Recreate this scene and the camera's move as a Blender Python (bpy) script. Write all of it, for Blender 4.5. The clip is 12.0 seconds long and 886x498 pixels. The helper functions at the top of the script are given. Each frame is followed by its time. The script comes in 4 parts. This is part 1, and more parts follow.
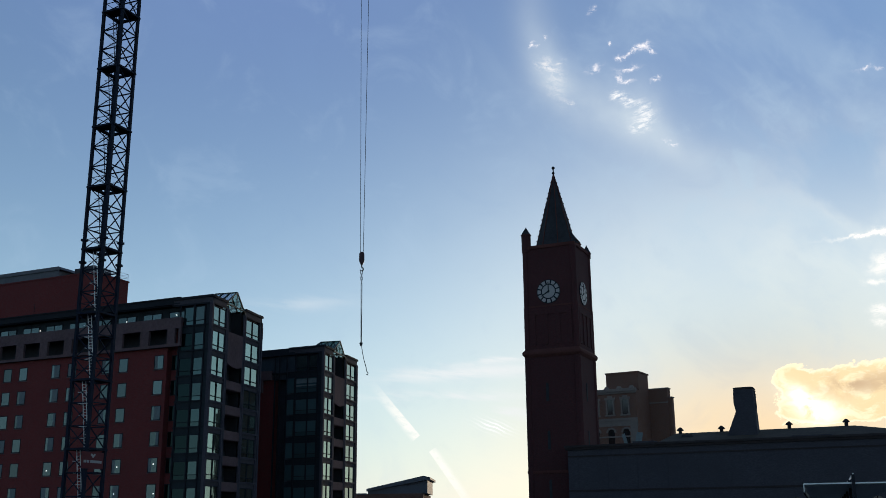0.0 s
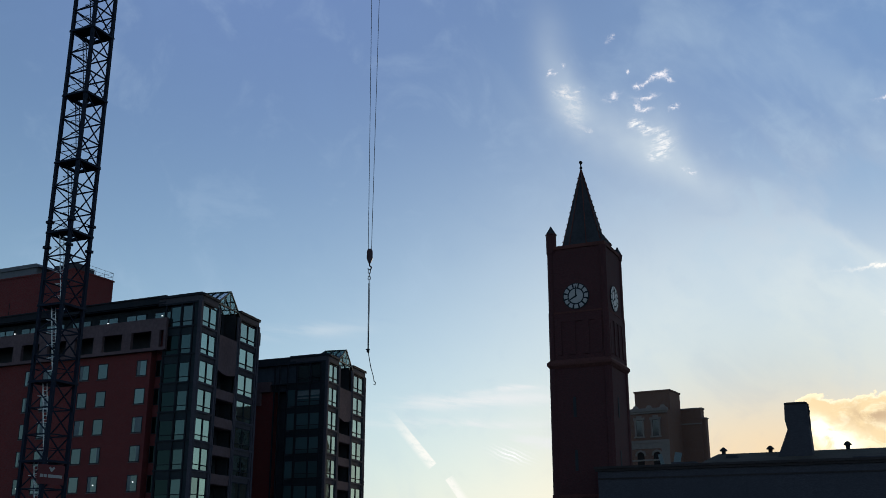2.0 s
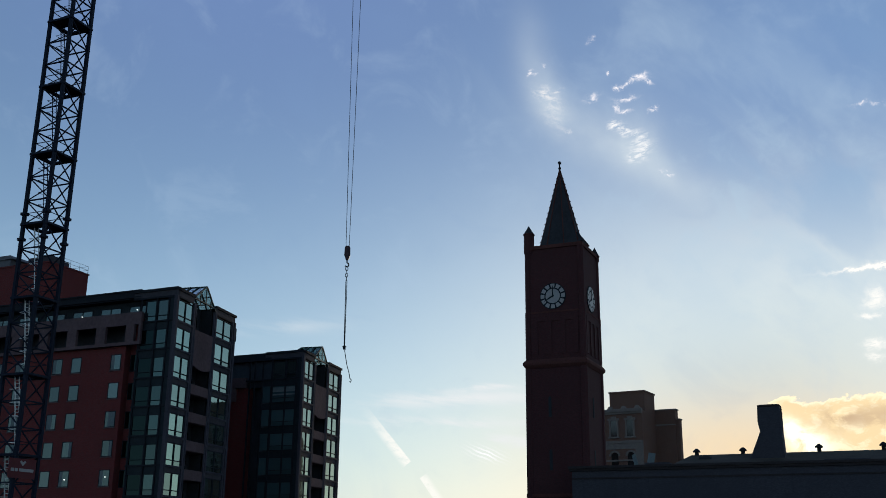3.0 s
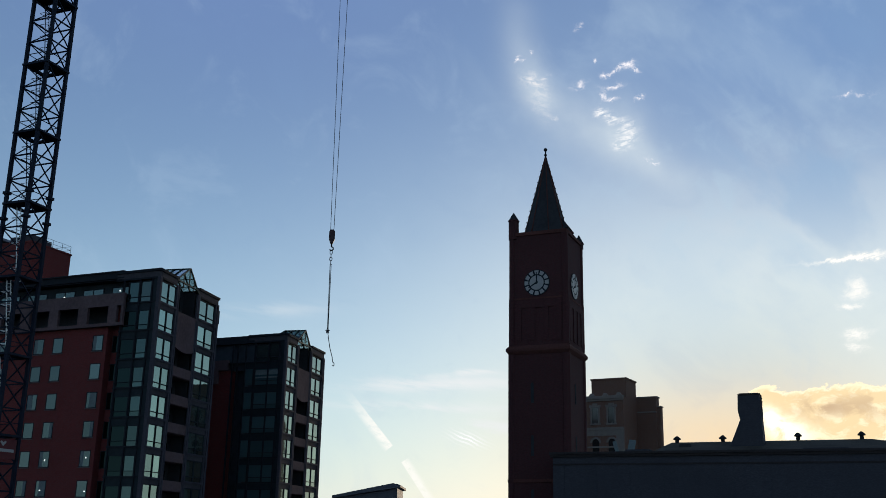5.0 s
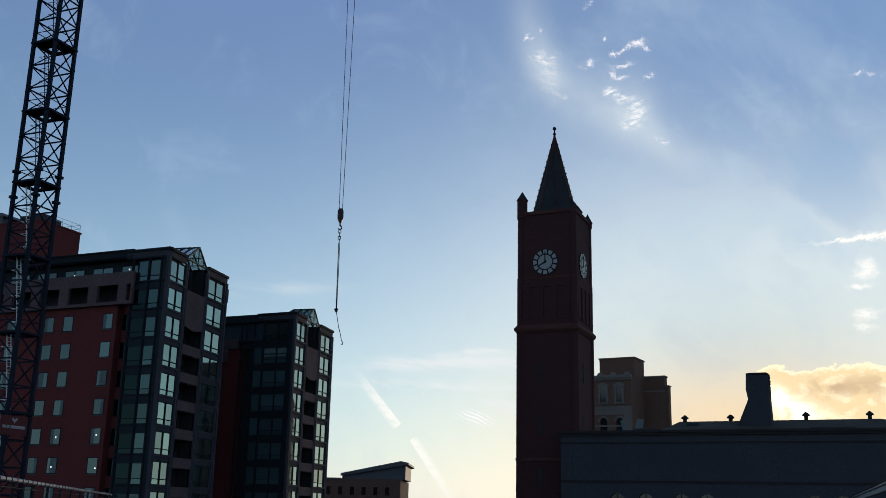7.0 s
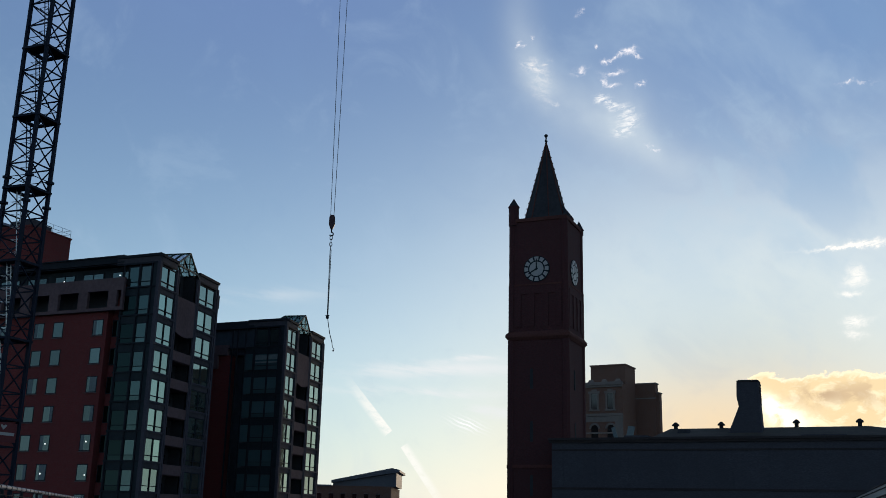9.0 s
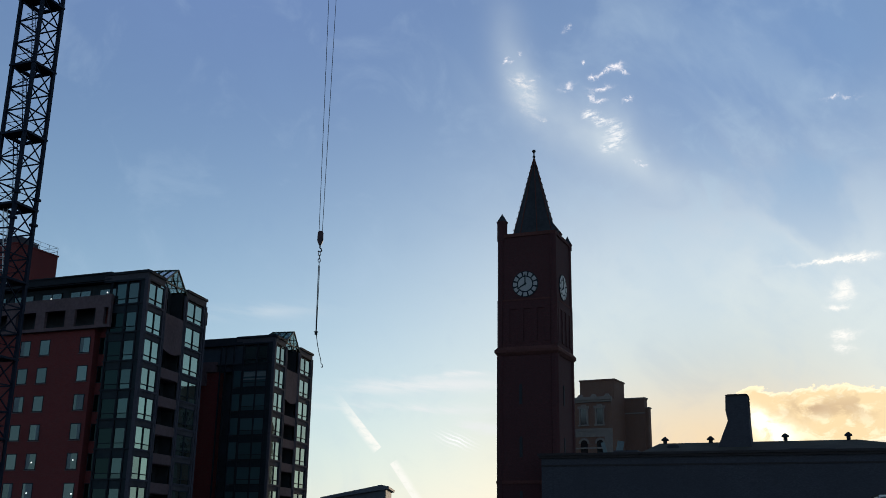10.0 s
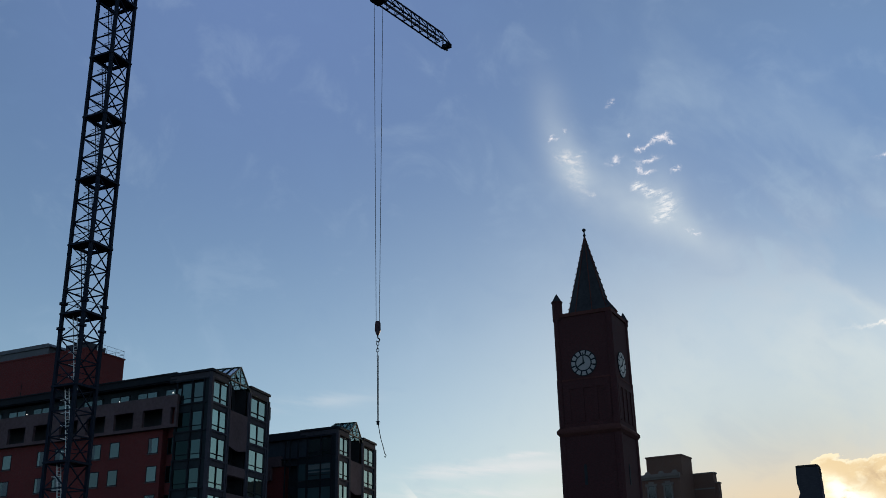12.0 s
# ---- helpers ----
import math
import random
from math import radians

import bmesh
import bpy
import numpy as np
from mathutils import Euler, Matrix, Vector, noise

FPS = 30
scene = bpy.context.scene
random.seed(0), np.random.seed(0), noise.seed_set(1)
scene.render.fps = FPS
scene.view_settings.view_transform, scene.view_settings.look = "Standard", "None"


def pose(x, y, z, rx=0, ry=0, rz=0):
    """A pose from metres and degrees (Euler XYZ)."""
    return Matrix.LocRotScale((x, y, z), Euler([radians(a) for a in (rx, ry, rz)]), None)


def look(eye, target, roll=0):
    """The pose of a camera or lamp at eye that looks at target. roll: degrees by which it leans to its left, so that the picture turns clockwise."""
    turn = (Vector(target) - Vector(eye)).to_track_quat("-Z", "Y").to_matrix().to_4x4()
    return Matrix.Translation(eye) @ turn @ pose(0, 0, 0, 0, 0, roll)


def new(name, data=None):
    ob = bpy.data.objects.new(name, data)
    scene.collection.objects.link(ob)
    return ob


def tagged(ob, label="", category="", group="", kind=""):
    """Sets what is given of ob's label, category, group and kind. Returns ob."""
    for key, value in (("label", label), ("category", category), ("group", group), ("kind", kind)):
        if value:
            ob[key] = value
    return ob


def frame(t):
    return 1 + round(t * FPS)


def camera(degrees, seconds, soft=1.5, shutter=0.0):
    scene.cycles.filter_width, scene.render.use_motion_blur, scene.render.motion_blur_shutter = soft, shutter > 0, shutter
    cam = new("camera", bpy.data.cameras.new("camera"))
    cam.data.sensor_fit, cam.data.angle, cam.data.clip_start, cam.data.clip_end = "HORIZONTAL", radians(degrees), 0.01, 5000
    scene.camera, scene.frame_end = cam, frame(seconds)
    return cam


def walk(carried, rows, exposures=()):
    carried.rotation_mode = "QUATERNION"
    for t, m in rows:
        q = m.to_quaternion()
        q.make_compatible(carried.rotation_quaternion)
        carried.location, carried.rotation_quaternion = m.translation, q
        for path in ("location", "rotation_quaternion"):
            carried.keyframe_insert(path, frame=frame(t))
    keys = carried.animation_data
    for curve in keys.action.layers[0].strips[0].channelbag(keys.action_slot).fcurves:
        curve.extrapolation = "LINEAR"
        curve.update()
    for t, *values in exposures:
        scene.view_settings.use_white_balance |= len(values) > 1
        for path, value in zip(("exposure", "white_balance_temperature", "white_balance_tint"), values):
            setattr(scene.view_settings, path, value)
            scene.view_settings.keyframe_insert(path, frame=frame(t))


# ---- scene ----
cam = camera(47.26, 12.0, soft=0.8)
EYE = 1.7
# seconds, yaw, pitch, roll, metres stepped back along the view
TURNS = [
    (0.0, 0.43, 15.18, 0.52, 14.4), (0.1, 0.42, 15.38, 0.56, 10.5), (0.2, 0.45, 15.68, 0.60, 6.7), (0.3, 0.50, 15.97, 0.62, 3.3),
    (0.4, 0.55, 16.04, 0.63, 2.0), (0.5, 0.58, 16.06, 0.62, 1.46),
    (1.0, 1.02, 16.24, 0.45, 0.0), (1.5, 1.39, 16.53, 0.21, 0.0), (2.0, 1.30, 16.71, -0.04, 0.0), (2.5, 0.69, 16.70, -0.29, 0.0),
    (3.0, -0.15, 16.62, -0.52, 0.0), (5.0, -1.21, 15.80, -1.06, 0.0), (5.5, -1.15, 15.39, -1.07, 0.0), (6.0, -1.08, 15.01, -1.11, 0.0),
    (6.5, -0.96, 14.76, -1.19, 0.0), (7.0, -0.77, 14.61, -1.27, 0.0), (9.0, -1.27, 15.00, -1.28, 0.0), (9.5, -1.66, 15.39, -1.16, 0.0),
    (10.0, -1.83, 15.89, -0.88, 0.0), (10.5, -1.52, 16.53, -0.43, 0.0), (11.0, -0.60, 17.55, 0.17, 0.0), (11.5, 0.73, 19.02, 0.77, 0.20),
    (12.0, 2.06, 20.50, 1.16, 1.6),
]
walk(cam, [(t, pose(0, -back, EYE, 90 + pitch, roll, yaw)) for t, yaw, pitch, roll, back in TURNS], [(0.0, 0.40, 6050.0, 10.0), (1.0, 0.32, 6050.0, 10.0), (5.0, 0.35, 6050.0, 10.0), (10.5, 0.32, 6050.0, 10.0), (12.0, 0.19, 6050.0, 10.0)])

# ---- sky and sun ----
SUN_AZ, SUN_EL = 19.3, 5.8
world = bpy.data.worlds.new("evening_sky")
scene.world = world
world.use_nodes = True
wt = world.node_tree
wt.nodes.clear()


def wnode(kind, **values):
    n = wt.nodes.new(kind)
    for k, v in values.items():
        n.inputs[k].default_value = v
    return n


def wmath(op, a, b=0.0, c=0.0, clamp=False):
    n = wt.nodes.new("ShaderNodeMath")
    n.operation, n.use_clamp = op, clamp
    for i, v in enumerate((a, b, c)):
        if isinstance(v, (int, float)):
            n.inputs[i].default_value = v
        else:
            wt.links.new(v, n.inputs[i])
    return n.outputs[0]


sky = wt.nodes.new("ShaderNodeTexSky")
sky.sky_type, sky.sun_disc = "NISHITA", False
sky.sun_elevation, sky.sun_rotation = radians(SUN_EL), radians(SUN_AZ)
sky.altitude, sky.air_density, sky.dust_density, sky.ozone_density = 200, 1.0, 0.7, 2.6
coords = wt.nodes.new("ShaderNodeTexCoord")
split = wt.nodes.new("ShaderNodeSeparateXYZ")
wt.links.new(coords.outputs["Generated"], split.inputs[0])
AZ = wmath("MULTIPLY", wmath("ARCTAN2", split.outputs[0], split.outputs[1]), 180 / math.pi)
EL = wmath("MULTIPLY", wmath("ARCSINE", split.outputs[2]), 180 / math.pi)


def wnoise(scale, stretch=(1, 1, 1), detail=6.0, rough=0.6, warp=0.0, turn=0.0):
    """Cloud noise over azimuth and elevation, in degrees."""
    join = wt.nodes.new("ShaderNodeCombineXYZ")
    wt.links.new(AZ, join.inputs[0]), wt.links.new(EL, join.inputs[1])
    spin, mp = wt.nodes.new("ShaderNodeMapping"), wt.nodes.new("ShaderNodeMapping")
    spin.inputs["Rotation"].default_value = (0, 0, radians(turn))
    mp.inputs["Scale"].default_value = stretch
    wt.links.new(join.outputs[0], spin.inputs[0]), wt.links.new(spin.outputs[0], mp.inputs[0])
    n = wnode("ShaderNodeTexNoise", Scale=scale, Detail=detail, Roughness=rough, Distortion=warp)
    wt.links.new(mp.outputs[0], n.inputs["Vector"])
    return n.outputs[0]


def band(value, low, high):
    n = wt.nodes.new("ShaderNodeMapRange")
    n.interpolation_type = "SMOOTHSTEP"
    wt.links.new(value, n.inputs[0])
    n.inputs[1].default_value, n.inputs[2].default_value = low, high
    return n.outputs[0]


WARP_A, WARP_E = wnoise(0.9, (1, 1, 1), 5, 0.65), wnoise(0.9, (-1, 1.1, 1), 5, 0.65, 0, 90)
AZW = wmath("MULTIPLY_ADD", wmath("SUBTRACT", WARP_A, 0.5), 1.9, AZ)
ELW = wmath("MULTIPLY_ADD", wmath("SUBTRACT", WARP_E, 0.5), 1.1, EL)


def ragged(az, el, wide, high, turn=0.0):
    """As puff(), with a ragged outline."""
    return puff(az, el, wide, high, turn, 1.0, (AZW, ELW))


def puff(az, el, wide, high, turn=0.0, power=1.0, where=None):
    """A soft elliptical mask round one direction of the sky."""
    c, s = math.cos(radians(turn)), math.sin(radians(turn))
    a, e = where or (AZ, EL)
    dx, dy = wmath("SUBTRACT", a, az), wmath("SUBTRACT", e, el)
    p = wmath("MULTIPLY_ADD", dx, c / wide, wmath("MULTIPLY", dy, s / wide))
    q = wmath("MULTIPLY_ADD", dx, -s / high, wmath("MULTIPLY", dy, c / high))
    r2 = wmath("MULTIPLY_ADD", p, p, wmath("MULTIPLY", q, q))
    return wmath("POWER", 2.718, wmath("MULTIPLY", r2, -power))


def total(parts):
    out = parts[0]
    for p in parts[1:]:
        out = wmath("ADD", out, p)
    return out


def over(base, mask, colour, strength=1.0):
    n = wt.nodes.new("ShaderNodeMix")
    n.data_type, n.blend_type = "RGBA", "MIX"
    wt.links.new(wmath("MULTIPLY", mask, strength, clamp=True), n.inputs[0])
    wt.links.new(base, n.inputs[6])
    n.inputs[7].default_value = (*colour, 1)
    return n.outputs[2]


SKY_STRENGTH = 0.12
clouds = sky.outputs[0]
soft = wnoise(0.16, (1, 0.8, 1), 5, 0.5, 0.2, -35)
fine = wnoise(1.5, (1, 2.2, 1), 8, 0.68, 0.5, 12)
streak = wnoise(0.35, (0.5, 2.6, 1), 6, 0.6, 0.3, 8)
K = 0.84 / SKY_STRENGTH
haze = wmath("POWER", 2.718, wmath("MULTIPLY", wmath("ABSOLUTE", EL), -1 / 11.0))
clouds = over(clouds, haze, (0.57 * K, 0.71 * K, 0.75 * K), 0.82)
lines = wnoise(1.3, (0.8, 3.2, 1), 7, 0.66, 1.0, -10)
drift = wnoise(0.17, (1.0, 0.5, 1), 5, 0.52, 0.3, -50)
# glow of the sun behind cloud, fading into blue overhead
clouds = over(clouds, puff(22, 26, 13, 8), (0.18 * K, 0.29 * K, 0.49 * K), 0.85)
clouds = over(clouds, puff(18, 8, 15, 8.5), (0.49 * K, 0.59 * K, 0.60 * K), 0.86)
clouds = over(clouds, puff(18, 3.6, 11, 5.0), (0.82 * K, 0.71 * K, 0.51 * K), 0.80)
clouds = over(clouds, puff(17.6, 4.0, 8.5, 3.6), (0.97 * K, 0.69 * K, 0.38 * K), 0.88)
clouds = over(clouds, puff(-12, 34, 24, 14), (0.17 * K, 0.25 * K, 0.46 * K), 0.85)
# faint uneven haze over the whole sky, and broken patches of thin cloud above the sun
mottle = wnoise(0.22, (1, 1.2, 1), 7, 0.58, 0.5, 20)
clouds = over(clouds, band(mottle, 0.50, 0.72), (0.46 * K, 0.57 * K, 0.68 * K), 0.16)
clouds = over(clouds, band(wmath("SUBTRACT", 1.0, mottle), 0.52, 0.72), (0.20 * K, 0.31 * K, 0.50 * K), 0.10)
tufts = wnoise(0.5, (1, 0.9, 1), 7, 0.6, 0.6, -40)
clouds = over(clouds, wmath("MULTIPLY", band(tufts, 0.50, 0.70), puff(18, 18, 10, 6)), (0.47 * K, 0.60 * K, 0.68 * K), 0.26)
# drifting veils of cirrus with blue gaps between them
veil = wmath("MULTIPLY", band(drift, 0.46, 0.66), total([puff(16, 17, 8, 6), puff(23, 17, 5, 7), wmath("MULTIPLY", puff(12, 27, 9, 5), 0.5)]))
clouds = over(clouds, veil, (0.50 * K, 0.61 * K, 0.68 * K), 0.42)
gap = wmath("MULTIPLY", band(wmath("SUBTRACT", 1.0, drift), 0.48, 0.64), total([puff(19.5, 19, 6, 5, 45), puff(24, 20, 4, 6)]))
clouds = over(clouds, gap, (0.26 * K, 0.40 * K, 0.57 * K), 0.32)
# pale fan round the flecks beside the spire
fan = wmath("MULTIPLY", total([wmath("MULTIPLY", puff(5.4, 27.5, 1.2, 2.8, 10), 0.45), puff(6.5, 24.6, 1.0, 2.3, 28), puff(9.2, 22.6, 3.4, 1.5, -24), puff(11.6, 22.4, 1.6, 1.6), puff(13.4, 20.2, 2.6, 0.9, -32)]), band(soft, 0.2, 0.7))
clouds = over(clouds, fan, (0.59 * K, 0.65 * K, 0.68 * K), 0.62)
# level streaks low over the horizon
low = wmath("MULTIPLY", band(streak, 0.40, 0.66), total([puff(1.0, 8.2, 5.5, 0.42, 2), puff(3.4, 5.9, 3.2, 0.45), puff(2.4, 8.9, 2.5, 0.2, 4), wmath("MULTIPLY", puff(-8.9, 12.0, 3.0, 0.4, 4), 0.35), puff(0.5, 6.9, 5, 0.3)]))
clouds = over(clouds, low, (0.84 * K, 0.82 * K, 0.77 * K), 0.85)
# bright flecks
curls = total([
    ragged(12.1, 25.85, 0.45, 0.13, 14), ragged(12.55, 25.6, 0.25, 0.12, -25), ragged(11.35, 25.6, 0.5, 0.11, 22), ragged(10.65, 25.36, 0.22, 0.13, 25), ragged(10.9, 24.72, 0.5, 0.12, 10),
    ragged(10.45, 24.22, 0.16, 0.18), ragged(10.9, 23.98, 0.4, 0.09, 6), ragged(9.02, 24.88, 0.32, 0.17, 10), ragged(6.18, 26.71, 0.16, 0.08, -20), ragged(5.42, 26.4, 0.2, 0.1, 30),
    ragged(10.04, 26.27, 0.1, 0.08), ragged(12.67, 24.05, 0.22, 0.1), ragged(13.19, 20.53, 0.3, 0.09, -25), ragged(9.1, 28.1, 0.25, 0.14), ragged(24.2, 23.0, 0.22, 0.11, 20), wmath("MULTIPLY", ragged(24.9, 22.95, 0.7, 0.08), 0.4),
])
clouds = over(clouds, wmath("MULTIPLY", curls, band(fine, 0.36, 0.58)), (1.05 * K, 0.96 * K, 0.92 * K), 0.88)
tail = wmath("MULTIPLY", total([ragged(10.3, 23.35, 0.4, 0.16, -15), ragged(11.0, 23.05, 0.7, 0.2, -20), ragged(11.7, 22.5, 0.5, 0.35, -20), ragged(11.9, 21.95, 0.55, 0.35), ragged(11.6, 21.45, 0.5, 0.22, 12)]), band(lines, 0.40, 0.60))
clouds = over(clouds, tail, (0.97 * K, 0.93 * K, 0.87 * K), 0.74)
plume = wmath("MULTIPLY", total([ragged(5.9, 25.35, 0.35, 0.3, -40), ragged(6.4, 25.0, 0.7, 0.35, -30), ragged(6.95, 25.4, 0.25, 0.12), wmath("MULTIPLY", ragged(6.7, 24.1, 0.55, 0.9, 25), 0.6), ragged(7.3, 23.15, 0.25, 0.12)]), band(fine, 0.36, 0.68))
clouds = over(clouds, plume, (0.92 * K, 0.86 * K, 0.80 * K), 0.66)
# small clouds to the side, over the sun
side = wmath("MULTIPLY", total([ragged(24.4, 14.6, 1.2, 0.17, 2), ragged(23.2, 14.5, 1.6, 0.09, 2), ragged(23.7, 12.9, 0.5, 0.4, 20), ragged(23.4, 12.0, 0.4, 0.14), ragged(23.6, 10.6, 0.5, 0.24, 10), ragged(23.4, 9.9, 0.4, 0.2)]), band(lines, 0.25, 0.55))
clouds = over(clouds, side, (1.05 * K, 0.98 * K, 0.86 * K), 1.0)
# ripples and the broken vapour trail
ripple = wnode("ShaderNodeTexWave", Scale=1.3, Distortion=4.0, Detail=2.0)
ripple.bands_direction = "DIAGONAL"
rj = wt.nodes.new("ShaderNodeCombineXYZ")
wt.links.new(AZ, rj.inputs[0]), wt.links.new(wmath("MULTIPLY", EL, 2.2), rj.inputs[1])
wt.links.new(rj.outputs[0], ripple.inputs["Vector"])
clouds = over(clouds, wmath("MULTIPLY", puff(2.5, 5.2, 0.85, 0.3, -14), band(ripple.outputs[1], 0.4, 0.8)), (1.0 * K, 0.96 * K, 0.90 * K), 1.0)


def trail(az0, el0, az1, el1, half):
    """A straight streak of vapour between two directions: sharp along its upper edge, soft below."""
    length = math.hypot(az1 - az0, el1 - el0)
    c, s = (az1 - az0) / length, (el1 - el0) / length
    dx, dy = wmath("SUBTRACT", AZ, az0), wmath("SUBTRACT", EL, el0)
    along = wmath("MULTIPLY_ADD", dx, c, wmath("MULTIPLY", dy, s))
    across = wmath("MULTIPLY_ADD", dx, -s, wmath("MULTIPLY", dy, c))
    rise = wmath("MULTIPLY", band(along, 0.0, length * 0.75), band(wmath("SUBTRACT", length, along), 0.0, 0.08))
    return wmath("MULTIPLY", rise, wmath("MULTIPLY", band(across, -half * 1.5, -half * 0.3), band(wmath("SUBTRACT", half * 0.5, across), 0.0, half * 0.25)))


trails = wmath("MULTIPLY", total([trail(-4.5, 7.9, -1.75, 4.65, 0.34), wmath("MULTIPLY", trail(2.0, -0.5, -1.1, 3.95, 0.30), 0.9)]), band(fine, 0.2, 0.55))
clouds = over(clouds, trails, (1.0 * K, 0.94 * K, 0.82 * K), 0.90)
# the bank of cloud in front of the sun, glowing through
bank_noise = wnoise(0.8, (1, 1.5, 1), 8, 0.62, 0.4)
lumps = wnoise(0.42, (1, 1.3, 1), 6, 0.6, 0.3)
bank_body = total([puff(18.6, 7.3, 0.9, 0.7), puff(19.6, 6.4, 1.6, 1.1), puff(21.6, 6.9, 1.7, 1.0), puff(23.6, 6.8, 1.9, 1.15), puff(25.4, 6.6, 1.6, 1.05), puff(21, 5.4, 4.0, 0.6)])
bank_shape = band(wmath("ADD", bank_body, wmath("MULTIPLY", wmath("SUBTRACT", bank_noise, 0.5), 1.5)), 0.46, 0.58)
clouds = over(clouds, bank_shape, (1.00 * K, 0.73 * K, 0.38 * K), 0.92)
bank_rim = wmath("MULTIPLY", bank_shape, band(wmath("SUBTRACT", 1.0, wmath("ADD", bank_body, wmath("MULTIPLY", wmath("SUBTRACT", bank_noise, 0.5), 1.5))), 0.22, 0.46))
clouds = over(clouds, bank_rim, (1.18 * K, 1.02 * K, 0.70 * K), 0.8)
clouds = over(clouds, wmath("MULTIPLY", bank_shape, band(bank_noise, 0.48, 0.62)), (1.15 * K, 0.95 * K, 0.60 * K), 0.75)
shade = wmath("MULTIPLY", wmath("MULTIPLY", bank_shape, band(lumps, 0.48, 0.60)), total([puff(23.5, 6.9, 2.6, 0.7, 8), puff(21.3, 6.9, 1.2, 0.4)]))
clouds = over(clouds, shade, (0.66 * K, 0.46 * K, 0.27 * K), 0.70)
clouds = over(clouds, wmath("MULTIPLY", total([puff(19.8, 5.5, 1.1, 0.7, 0), puff(19.0, 6.3, 0.9, 0.5, -40)]), band(bank_noise, 0.22, 0.55)), (1.5 * K, 1.36 * K, 1.0 * K), 0.97)
back = wnode("ShaderNodeBackground", Strength=SKY_STRENGTH)
wt.links.new(clouds, back.inputs[0])
wt.links.new(back.outputs[0], wt.nodes.new("ShaderNodeOutputWorld").inputs[0])

sun = new("sun", bpy.data.lights.new("sun", "SUN"))
sun.data.energy, sun.data.angle, sun.data.color = 0.5, radians(10), (1.0, 0.74, 0.48)
sun_way = Vector((math.sin(radians(SUN_AZ)) * math.cos(radians(SUN_EL)), math.cos(radians(SUN_AZ)) * math.cos(radians(SUN_EL)), math.sin(radians(SUN_EL))))
sun.matrix_world = look(sun_way * 400, (0, 0, 0))


# ---- materials ----
def surface(name, colour, rough=0.8, metal=0.0, spread=0.25, grain=6.0, large=0.25, bump=0.15, spec=0.4, piece=0.0):
    """A weathered surface: base colour varied at a fine and a large scale, with fine relief."""
    m = bpy.data.materials.new(name)
    m.use_nodes = True
    nt, b = m.node_tree, m.node_tree.nodes["Principled BSDF"]
    b.inputs["Roughness"].default_value, b.inputs["Metallic"].default_value, b.inputs["Specular IOR Level"].default_value = rough, metal, spec
    tc = nt.nodes.new("ShaderNodeTexCoord")
    fine_n, big_n = nt.nodes.new("ShaderNodeTexNoise"), nt.nodes.new("ShaderNodeTexNoise")
    for n, s in ((fine_n, grain), (big_n, large)):
        n.inputs["Scale"].default_value, n.inputs["Detail"].default_value = s, 6
        nt.links.new(tc.outputs["Object"], n.inputs["Vector"])
    ad = nt.nodes.new("ShaderNodeMath")
    ad.operation = "ADD"
    nt.links.new(fine_n.outputs[0], ad.inputs[0]), nt.links.new(big_n.outputs[0], ad.inputs[1])
    last = ad.outputs[0]
    if piece:
        info, mul = nt.nodes.new("ShaderNodeObjectInfo"), nt.nodes.new("ShaderNodeMath")
        mul.operation = "MULTIPLY_ADD"
        mul.inputs[1].default_value = piece
        nt.links.new(info.outputs["Random"], mul.inputs[0]), nt.links.new(last, mul.inputs[2])
        last = mul.outputs[0]
    ramp = nt.nodes.new("ShaderNodeMapRange")
    ramp.inputs[1].default_value, ramp.inputs[2].default_value = 0.6, 1.4 + piece
    ramp.inputs[3].default_value, ramp.inputs[4].default_value = 1 - spread, 1 + spread
    nt.links.new(last, ramp.inputs[0])
    mix = nt.nodes.new("ShaderNodeMix")
    mix.data_type, mix.blend_type = "RGBA", "MULTIPLY"
    mix.inputs[0].default_value, mix.inputs[6].default_value = 1.0, (*colour, 1)
    nt.links.new(ramp.outputs[0], mix.inputs[7])
    nt.links.new(mix.outputs[2], b.inputs["Base Color"])
    if bump:
        bn = nt.nodes.new("ShaderNodeBump")
        bn.inputs["Strength"].default_value, bn.inputs["Distance"].default_value = bump, 0.02
        nt.links.new(fine_n.outputs[0], bn.inputs["Height"])
        nt.links.new(bn.outputs[0], b.inputs["Normal"])
    return m


